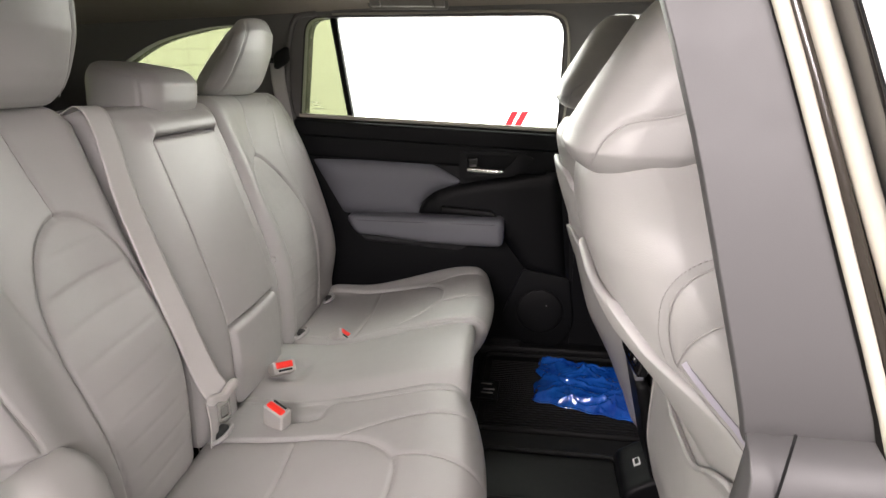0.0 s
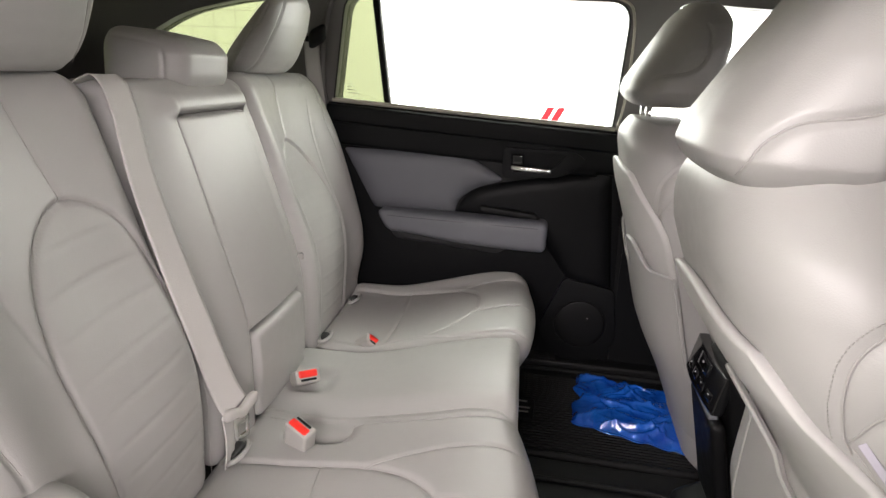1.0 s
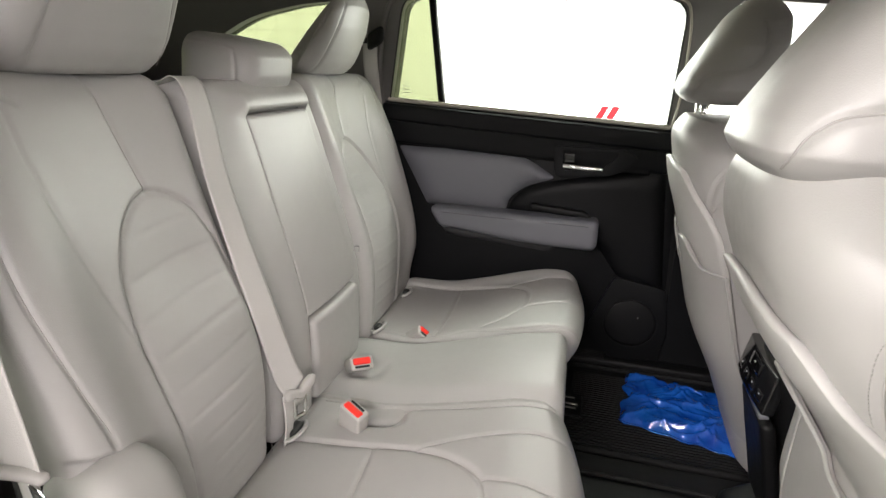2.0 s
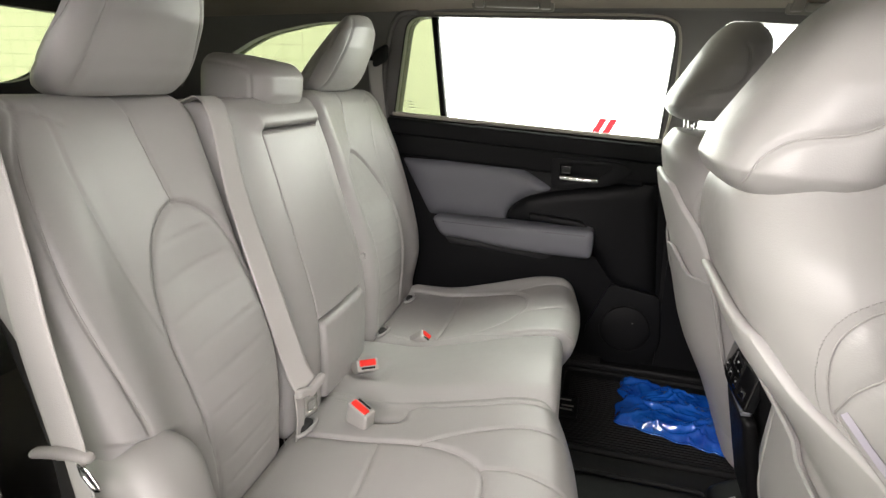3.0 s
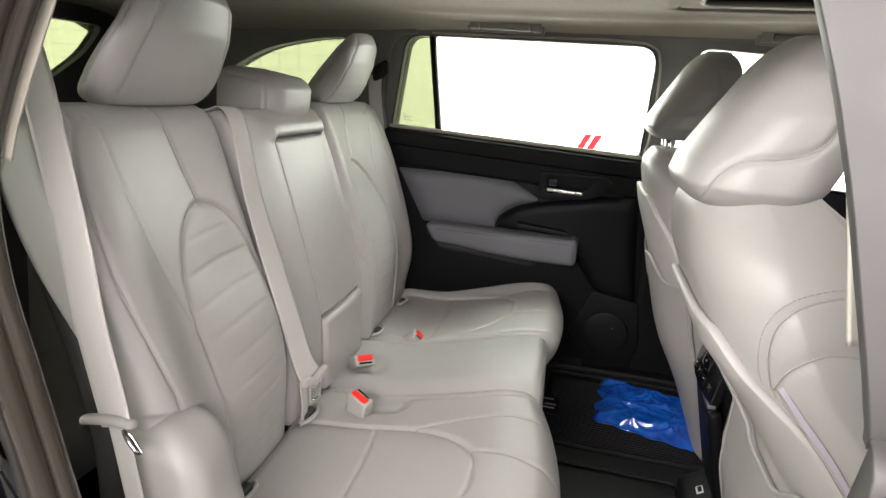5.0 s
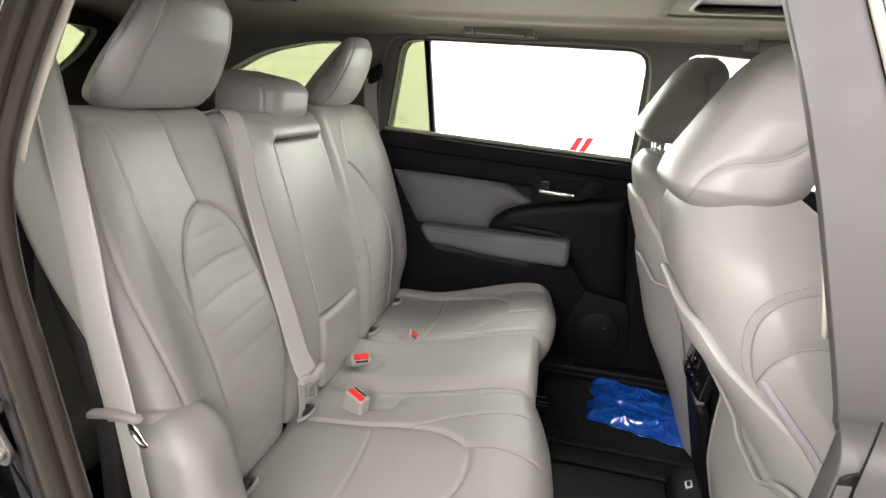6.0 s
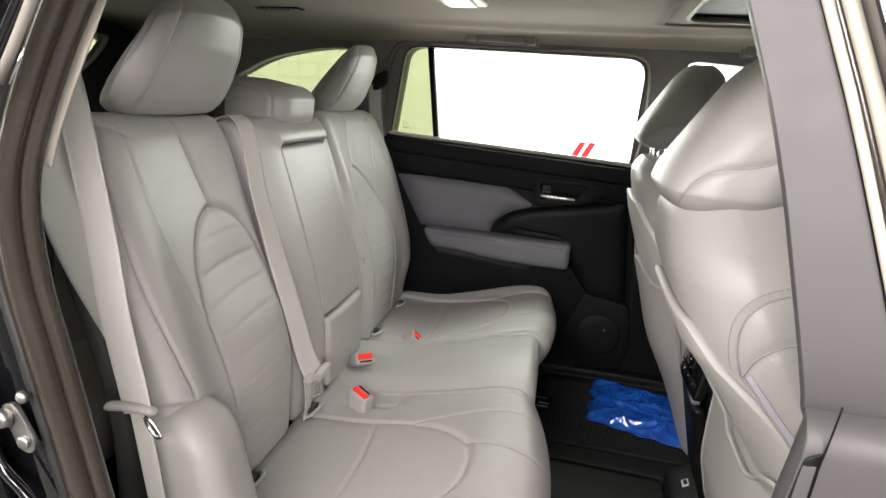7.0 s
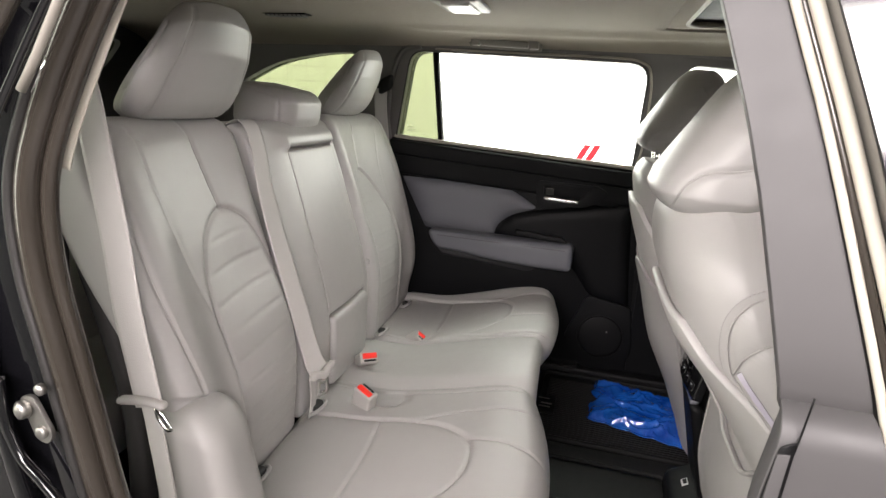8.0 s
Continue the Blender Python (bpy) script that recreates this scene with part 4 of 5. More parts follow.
# ---- belts -------------------------------------------------------------
def buckle(at, normal, up, label):
    """A buckle with its button's face along normal; up: from the slot towards the button."""
    b = empty("seat_belt_buckle", at, label, "seat belt buckle", "buckles")
    n = Vector(normal).normalized()
    u = (Vector(up) - n * Vector(up).dot(n)).normalized()
    m = Matrix((u, n.cross(u), n)).transposed()

    def put(V):
        return np.array([tuple(m @ Vector(v) + Vector(at)) for v in V])

    bench("housing", rbox((0.016, 0.028, 0.030), 0.006, 0.004, put, (0, 0, -0.020)), BEIGE, b)
    bench("button", rbox((0.0080, 0.0215, 0.005), 0.004, 0.004, put, (0.0045, 0, 0.0085)), RED, b, "red release button")
    bench("slot", rbox((0.0026, 0.018, 0.003), 0.002, 0.006, put, (-0.0085, 0, 0.0085)), BLACK, b)
    return b


buckle((0.128, -0.196, 0.730), (0.20, -0.25, 0.93), (-0.40, -0.9, -0.1), "beige buckle with a red button lying in the cushion")
buckle((0.066, 0.004, 0.722), (0.55, -0.62, 0.55), (-0.2, 0.3, 0.9), "beige buckle with a red button in the middle seat")
buckle((0.150, 0.262, 0.690), (0.75, -0.1, 0.6), (-0.3, 0.9, 0.3), "beige buckle with a red button by the far seat")

belt = empty("seat_belt", (0.0, -0.27, 0.70), "grey middle seat belt lying over the backrest", "seat belt", "seat belts")
bench("webbing", ribbon([(-0.200, -0.245, 1.338), (-0.155, -0.250, 1.352), (-0.116, -0.268, 1.315), (-0.086, -0.280, 1.20), (-0.048, -0.284, 1.08), (-0.008, -0.280, 0.95), (0.018, -0.266, 0.84), (0.032, -0.254, 0.797)],
                       [(0.0, 1, 0), (0.0, 1, 0.0), (0.15, 1, 0.0), (0.3, 1, 0), (0.38, 1, 0.15)], 0.056), WEB, belt, "grey woven webbing")
bench("tongue", rbox((0.008, 0.033, 0.011), 0.007, 0.006, lambda V: np.stack([V[:, 0] + 0.42 * (V[:, 1] + 0.262), V[:, 1], V[:, 2] + 0.20 * (V[:, 1] + 0.25) + 2.5 * (V[:, 1] + 0.25) ** 2 - 0.010 * np.exp(-(((V[:, 1] + 0.25) / 0.012) ** 2))], 1), (0.034, -0.250, 0.795)), BEIGE, belt, "beige tongue head")
bench("tongue_blade", plate(rounded([(-0.272, 0.792), (-0.242, 0.792), (-0.242, 0.742), (-0.272, 0.742)], 0.006), [rounded([(-0.265, 0.772), (-0.249, 0.772), (-0.249, 0.752), (-0.265, 0.752)], 0.003)], lambda u, v, d: (0.042 + 0.42 * (u + 0.255) + d, u, v - 0.004), 0.002), CHROME, belt, "chrome tongue blade")
bench("lap_webbing", ribbon([(0.020, -0.268, 0.79), (0.026, -0.272, 0.74), (0.022, -0.275, 0.69)], (0.0, 1, 0), 0.030), WEB, belt)

side_belt = empty("seat_belt", (-0.05, -0.74, 0.9), "grey outer seat belt hanging beside the rear seat", "seat belt", "seat belts")
part("webbing", ribbon([(-0.135, -0.735, 1.56), (-0.086, -0.740, 1.42), (-0.067, -0.742, 1.33), (-0.046, -0.743, 1.20), (-0.034, -0.744, 1.10), (-0.014, -0.745, 1.00), (-0.006, -0.745, 0.955)], [(0.99, 0.05, 0.1), (0.99, 0.06, 0.05), (0.99, 0.08, 0), (0.99, 0.05, 0)], 0.046), WEB, side_belt, "grey woven webbing")
part("lower_webbing", ribbon([(-0.008, -0.743, 0.965), (0.002, -0.743, 0.90), (0.022, -0.743, 0.76), (0.05, -0.743, 0.55)], [(0.95, -0.15, 0), (0.95, -0.15, 0)], 0.036), WEB, side_belt)
part("tongue", rbox((0.034, 0.008, 0.0062), 0.006, 0.005, lambda V: np.stack([V[:, 0], V[:, 1] + 0.25 * (V[:, 0] + 0.012), V[:, 2] - 0.08 * (V[:, 0] + 0.012) - 3.0 * (V[:, 0] + 0.012) ** 2], 1), (-0.012, -0.752, 0.968)), BEIGE, side_belt, "beige tongue head")
part("tongue_blade", plate(rounded([(0.008, 0.962), (0.022, 0.956), (0.040, 0.930), (0.028, 0.926), (0.012, 0.945)], 0.004), [rounded([(0.015, 0.952), (0.021, 0.949), (0.032, 0.933), (0.028, 0.932), (0.017, 0.945)], 0.002)], lambda u, v, d: (u, -0.752 - d, v), 0.002), CHROME, side_belt, "chrome tongue blade")
tip = empty("belt_guide", (-0.19, 0.69, 1.47), "black seat belt guide on the rear pillar", "belt guide")
part("loop", rbox((0.026, 0.016, 0.027), 0.015, 0.006, lambda V: np.stack([V[:, 0], V[:, 1], V[:, 2] + 0.5 * (V[:, 0] + 0.19)], 1), (-0.178, 0.645, 1.458)), BLACK, tip)
part("stem", tube([(-0.20, 0.658, 1.458), (-0.29, 0.660, 1.452)], [0.009, 0.007], 10), BLACK, tip)
far_belt = empty("seat_belt", (-0.2, 0.69, 1.1), "grey outer seat belt on the rear pillar", "seat belt", "seat belts")
part("webbing", ribbon([(-0.200, 0.655, 1.462), (-0.205, 0.672, 1.38), (-0.200, 0.700, 1.25), (-0.185, 0.715, 1.05)], (1, 0.1, 0), 0.046), WEB, far_belt, "grey woven webbing")


# ---- front seats -------------------------------------------------------
FS_Z = [0.45, 0.55, 0.66, 0.78, 0.94, 1.04, 1.14, 1.24, 1.285, 1.32]
FS_REAR = [0.945, 0.915, 0.870, 0.812, 0.775, 0.742, 0.708, 0.688, 0.688, 0.700]
FS_FRONT = [1.12, 1.10, 1.08, 1.06, 1.04, 1.02, 0.985, 0.915, 0.865, 0.825]
FS_HALF = [0.235, 0.245, 0.250, 0.252, 0.250, 0.245, 0.228, 0.190, 0.160, 0.135]

FS_SOFT = np.linspace(0.45, 1.32, 90)
FS_REAR, FS_FRONT, FS_HALF = ([float(softened(FS_Z, line, 0.014)(z)) for z in FS_SOFT] for line in (FS_REAR, FS_FRONT, FS_HALF))
FS_Z = FS_SOFT


def front_seat(side, label, lay, high, lift, sink, inner):
    """lay: how much further the backrest leans back, as metres forward at its foot."""
    yc = 0.415 * side
    s = empty("front_seat", (1.15, yc, 0.44), label, "car seat", "front seats")

    def shift(z):
        return lay * np.interp(z, [0.45, 0.7, 0.83, 0.92, 1.03, 1.1, 1.2], [0.1, 0.35, 0.72, 1.0, 0.6, 0.22, 0.0])

    def rear(t, z):
        """Rear face, bowed round towards both sides."""
        return np.interp(z, FS_Z, FS_REAR) + shift(z) + np.where(t * side > 0, 0.075, inner) * abs(t) ** 4

    def back(V):
        a, t, z = V.T  # a: rear to front -1..1, t: -1..1 across
        fr, w = np.interp(z, FS_Z, FS_FRONT) + shift(z), np.interp(z, FS_Z, FS_HALF)
        x0 = rear(t, z)
        x = x0 + (a + 1) / 2 * (fr - x0)
        bol = smoothstep(0.6, 1.0, abs(t)) * smoothstep(0.0, 1.0, a) * 0.03 * smoothstep(1.20, 1.0, z)
        Q = np.stack([x - shift(z), z], 1)
        rim = smoothstep(0.70, 0.85, abs(t))
        dy = groove(Q, SIDE_ARCH, 0.0038, 0.0036, 0.001) * rim
        dy += groove(Q, LOW_ARCH, 0.0038, 0.0036, 0.001) * rim
        return np.stack([x + bol - 0.5 * dy * (a < 0), yc + t * w + np.sign(t) * dy, z - (sink + 0.016 * abs(t) ** 3) * smoothstep(1.20, 1.32, z)], 1)

    def squash(V):
        P = V.copy()
        P[:, 0] = np.clip(V[:, 0] / 0.20, -1, 1)
        P[:, 1] = np.clip(V[:, 1] / 0.32, -1, 1)
        return back(P)

    cover = rbox((0.20, 0.32, 0.435), 0.050, 0.0058, squash, (0, 0, 0.885))
    shell = part("backrest", cover, LEATHER, s, "grey leather backrest")

    def onto(verts, line, k, out=0.0008):
        """A line given as (x, z), laid onto the flank k of a cover."""
        W = verts[(verts[:, 1] - yc) * k > 0.06]
        path = []
        for x, z in line:
            d = np.hypot(W[:, 0] - x, W[:, 2] - z)
            near = np.argsort(d - 0.02 * (W[:, 1] - yc) * k)[:5]
            w = 1 / (d[near] + 0.002)
            path.append((x, float((W[near, 1] * w).sum() / w.sum()) + k * out, z))
        P = np.array(path)
        P[1:-1, 1] = (P[:-2, 1] + P[1:-1, 1] + P[2:, 1]) / 3
        return P

    for k in (-1, 1):
        for arch in (SIDE_ARCH, LOW_ARCH):
            line = [(x + float(shift(z)), z) for x, z in smooth_curve(arch, 10)]
            part("seam", tube(onto(cover[0], line, k, 0.0004), 0.0012, 5), SEAM, shell)
        row = smooth_curve(STITCH_ROW, 12)
        P = onto(cover[0], [(x + float(shift(z)), z) for x, z in row], k)
        dashes = [tube([P[i], P[i] + (P[i + 1] - P[i]) * 1.2], 0.0006, 5) for i in range(0, len(P) - 1, 2)]
        part("stitching", join(*dashes), THREAD, shell, "dark stitching beside the seam", kind="stuff")

    # moulded panel over the rear face, narrowing to its rounded top
    def panel(V):
        d, t, z = V.T
        t = t / 0.5
        zz = z - 0.014 * abs(t) ** 2.4 * smoothstep(0.95, 1.18, z)
        low = (0.032 if side < 0 else 0.0) * smoothstep(0.98, 1.15, zz)
        t = t * np.interp(zz, [1.04, 1.06, 1.085, 1.11, 1.137, 1.164, 1.185, 1.20], [0.935, 0.930, 0.900, 0.852, 0.785, 0.71, 0.62, 0.50])
        zz = zz - low
        w = np.interp(zz, FS_Z, FS_HALF)
        return np.stack([rear(t, zz) - 0.007 + d, yc + t * w * 0.985, zz], 1)

    part("back_panel", rbox((0.008, 0.5, 0.365), 0.0075, 0.009, panel, (0, 0, 0.828)), SHELL, s, "moulded grey seat-back panel")

    # soft pocket, its rim rising into an ear at each side
    def pocket(V):
        d, t, h = V.T
        t = t / 0.5
        if side < 0:
            u = 0.70 * t - 0.09
            zt = 0.905 + 0.088 * smoothstep(0.05, 0.60, u) + 0.050 * smoothstep(0.35, 0.78, -u) - high
        else:
            u = 0.86 * t - 0.12
            zt = 0.905 + 0.096 * smoothstep(0.05, 0.42, -u) - 0.054 * smoothstep(0.54, 0.80, -u) + 0.085 * smoothstep(0.35, 0.74, u) - high
        z = 0.56 + h * (zt - 0.56)
        off = 0.004 + 0.009 * smoothstep(0.62, 1.0, z)
        w = np.interp(z, FS_Z, FS_HALF)
        return np.stack([rear(u, z) - 0.010 - off + d, yc + u * w, z], 1)

    pk = part("pocket", rbox((0.005, 0.5, 0.5), 0.0049, 0.014, pocket, (0, 0, 0.5)), LEATHER_DARK, s, "grey map pocket with a piped rim")
    e = np.linspace(-0.5, 0.5, 40)
    up = np.linspace(0.05, 0.97, 24)
    rim = np.vstack([np.stack([0 * up - 0.003, 0 * up - 0.497, up], 1), np.stack([0 * e - 0.003, e, 0 * e + 0.995], 1), np.stack([0 * up - 0.003, 0 * up + 0.497, up[::-1]], 1)])
    part("piping", tube(pocket(rim), 0.0042, 8), LEATHER, pk)
    for k in (side,):
        line = smooth_curve([(0.793, 1.105), (0.811, 1.083), (0.835, 1.055), (0.853, 1.034), (0.890, 0.980), (0.920, 0.915), (0.942, 0.85)], 8)
        tape = onto(cover[0], line, k, 0.0045)
        strip = part("seam_tape", ribbon(tape[::2], (0.75, 0.30 * k, 0.65), 0.0065, 0.0008), LILAC, s, "lilac woven seam tape")
        for d in (-0.0052, 0.0052):
            part("thread_line", tube(tape + np.array([d, 0, d]), 0.0007, 5), SEAM, strip)

    def rest(V):
        x, y, z = V.T
        k = (z - 1.285) / 0.25
        kz = [0, 0.08, 0.16, 0.27, 0.42, 0.63, 0.82, 0.93, 1]
        lo = np.interp(k, kz, [0.676, 0.668, 0.666, 0.673, 0.693, 0.722, 0.748, 0.764, 0.776])
        hi = np.interp(k, kz, [0.824, 0.834, 0.842, 0.852, 0.860, 0.866, 0.864, 0.856, 0.845]) + 0.4 * lift
        t = y / 0.15
        xx = lo + lift * 0.3 + 0.034 * abs(t) ** 3 * smoothstep(0.06, -0.06, x) - 0.024 * abs(t) ** 3 * smoothstep(-0.06, 0.06, x) + (x / 0.1 + 1) / 2 * (hi - lo)
        w = np.interp(k, [0, 0.15, 0.6, 0.85, 1], [0.130, 0.144, 0.140, 0.122, 0.100])
        zz = 1.282 + (0.218 + 0.2 * lift) * k - 0.020 * abs(t) ** 3 * k + lift
        seam = groove(np.stack([xx - 0.3 * lift, zz - lift], 1), REST_SEAM, 0.0038, 0.0036, 0.001) * smoothstep(0.65, 0.85, abs(t))
        return np.stack([xx, yc + t * w + np.sign(t) * seam, zz], 1)

    cushion = rbox((0.1, 0.15, 0.125), 0.046, 0.0052, rest, (0, 0, 1.410))
    hr = part("headrest", cushion, LEATHER, s, "forward-leaning grey leather headrest")
    for k in (-1, 1):
        line = [(x + 0.3 * lift, z + lift) for x, z in smooth_curve(REST_SEAM, 10)]
        part("seam", tube(onto(cushion[0], line, k, 0.0004), 0.0012, 5), SEAM, hr)
    part("headrest_base", rbox((0.030, 0.07, 0.008), 0.007, 0.02, centre=(0.765, yc, 1.300 - sink)), BLACK, s)
    for k in (-1, 1):
        part("post", tube([(0.745, yc + 0.045 * k, 1.24), (0.738, yc + 0.045 * k, 1.36)], 0.0075, 10), CHROME, s, "chrome headrest post")
    part("cushion", rbox((0.26, 0.26, 0.075), 0.055, 0.02, lambda V: np.stack([V[:, 0], V[:, 1], V[:, 2] + 0.15 * (V[:, 0] - 1.2)], 1), (1.30, yc, 0.70)), LEATHER, s, "grey leather seat cushion")
    part("base", rbox((0.22, 0.22, 0.09), 0.02, 0.05, centre=(1.26, yc, 0.545)), BLACK, s, "black seat base")
    part("skirt", rbox((0.03, 0.20, 0.06), 0.02, 0.02, centre=(0.985, yc, 0.515)), SHELL, s, "grey lower back cover")
    return s


REST_SEAM = [(0.694, 1.298), (0.700, 1.320), (0.711, 1.335), (0.732, 1.348), (0.778, 1.356), (0.804, 1.369), (0.817, 1.388), (0.822, 1.42), (0.820, 1.440), (0.812, 1.455)]
SIDE_ARCH = [(0.767, 1.088), (0.763, 1.118), (0.763, 1.141), (0.769, 1.166), (0.782, 1.186), (0.803, 1.202), (0.842, 1.215), (0.89, 1.216)]
STITCH_ROW = [(0.758, 1.097), (0.754, 1.118), (0.754, 1.141), (0.760, 1.169), (0.775, 1.193), (0.798, 1.211), (0.840, 1.224), (0.88, 1.226)]
LOW_ARCH = [(0.768, 1.098), (0.781, 1.128), (0.807, 1.150), (0.84, 1.157), (0.89, 1.152), (0.95, 1.14)]
front_seat(-1, "grey leather front passenger seat with a map pocket", 0.094, 0.0, 0.0, 0.0, 0.015)
front_seat(1, "grey leather driver's seat with a map pocket", 0.0, -0.025, 0.038, 0.024, 0.075)

# ---- console between the front seats ----------------------------------
con = empty("centre_console", (1.1, 0, 0.44), "black and grey centre console with rear controls", "console")
part("body", rbox((0.34, 0.084, 0.22), 0.03, 0.02, lambda V: np.stack([V[:, 0] + 0.22 * (0.80 - V[:, 2]) * (V[:, 0] < 1.1), V[:, 1], V[:, 2]], 1), (1.225, 0, 0.67)), BLACK, con)
part("lid", rbox((0.17, 0.105, 0.03), 0.022, 0.02, centre=(1.06, 0, 0.915)), LEATHER_DARK, con, "grey padded lid")


def rear_controls(V):
    """d behind the panel, u: -1..1 across, v: 0..1 upwards; the panel leans forward at its top."""
    d, u, v = V.T
    return np.stack([0.855 + 0.016 * v - 0.004 * u - 0.006 * (1 - u * u) + d, 0.022 + 0.092 * u, 0.800 + 0.076 * v + 0.004 * u], 1)


hv = part("climate_panel", rbox((0.010, 1.0, 0.5), 0.009, 0.05, rear_controls, (0.008, 0, 0.5)), GLOSS, con, "gloss black rear climate panel")
for i in range(4):
    part("key", rbox((0.0014, 0.14, 0.11), 0.0012, 0.05, rear_controls, (-0.002, -0.66 + 0.44 * i, 0.28)), GLOSS, hv)
    part("mark", rbox((0.0006, 0.020, 0.012), 0.0005, 0.05, rear_controls, (-0.0042, -0.66 + 0.44 * i, 0.33)), PRINT, hv)
part("screen", rbox((0.0015, 0.34, 0.17), 0.001, 0.08, rear_controls, (-0.002, 0.0, 0.72)), GLOSS, hv)
part("mark", rbox((0.0006, 0.035, 0.014), 0.0005, 0.05, rear_controls, (-0.004, 0.05, 0.74)), PRINT, hv)
part("bar", rbox((0.010, 0.088, 0.007), 0.006, 0.01, centre=(0.864, 0.02, 0.790)), SLATE, con, "slate grey bar under the controls")
part("lower_cover", rbox((0.014, 0.088, 0.115), 0.012, 0.02, lambda V: np.stack([V[:, 0] + 0.22 * (0.785 - V[:, 2]), V[:, 1], V[:, 2]], 1), (0.868, 0, 0.672)), BLACK, con, "black lower cover")
usb = part("power_panel", rbox((0.055, 0.082, 0.045), 0.014, 0.012, lambda V: np.stack([V[:, 0], V[:, 1], V[:, 2] + 0.62 * (V[:, 0] - 0.905) * (V[:, 2] > 0.5)], 1), (0.905, 0.0, 0.508)), PANEL, con, "charcoal power outlet panel")
for k in (0, 1):
    part("socket", rbox((0.007, 0.013, 0.002), 0.0015, 0.006, lambda V: np.stack([V[:, 0], V[:, 1], V[:, 2] + 0.62 * (V[:, 0] - 0.905)], 1), (0.888 + 0.030 * k, 0.0, 0.5545)), PRINT, usb, "pale framed socket")
    part("hole", rbox((0.004, 0.009, 0.001), 0.0008, 0.006, lambda V: np.stack([V[:, 0], V[:, 1], V[:, 2] + 0.62 * (V[:, 0] - 0.905)], 1), (0.888 + 0.030 * k, 0.0, 0.5566)), BLACK, usb)

# ---- floor mats and the bag -------------------------------------------
def ribbed_mat(label, x0, x1, y0, y1):
    m = empty("floor_mat", ((x0 + x1) / 2, (y0 + y1) / 2, 0.44), label, "floor mat", "floor mats")
    part("sheet", rbox(((x1 - x0) / 2, (y1 - y0) / 2, 0.006), 0.005, 0.06, centre=((x0 + x1) / 2, (y0 + y1) / 2, 0.446)), MAT, m)
    part("border", tube([(x, y, 0.456) for x, y in rounded([(x0 + 0.012, y0 + 0.012), (x1 - 0.012, y0 + 0.012), (x1 - 0.012, y1 - 0.012), (x0 + 0.012, y1 - 0.012)], 0.04)], 0.010, 8, closed=True), MAT, m, "raised rim")
    n = int((y1 - y0 - 0.08) / 0.0125)
    one = rbox(((x1 - x0) / 2 - 0.04, 0.0038, 0.0032), 0.0028, 0.2, centre=((x0 + x1) / 2, y0 + 0.04, 0.4535))
    first = part("rib", one, MAT, m)
    for k in range(1, n):
        r = first.copy()
        scene.collection.objects.link(r)
        r.location = (0, 0.0125 * k, 0)
    return m


ribbed_mat("black ribbed rubber floor mat behind the driver's seat", 0.47, 1.02, 0.215, 0.705)
ribbed_mat("black ribbed rubber floor mat behind the passenger seat", 0.47, 1.02, -0.705, -0.215)
tunnel = empty("floor_mat", (0.72, 0, 0.45), "black rubber mat over the floor tunnel", "floor mat", "floor mats")
part("sheet", rbox((0.27, 0.21, 0.012), 0.010, 0.02, lambda V: np.stack([V[:, 0], V[:, 1], V[:, 2] + 0.02 * np.exp(-((V[:, 1] / 0.12) ** 4))], 1), (0.745, 0, 0.448)), MAT, tunnel)
part("rim", tube([(x, y, 0.480) for x, y in rounded([(0.52, -0.09), (0.86, -0.09), (0.86, 0.10), (0.52, 0.10)], 0.03)], 0.006, 8, closed=True), MAT, tunnel, "raised rim")


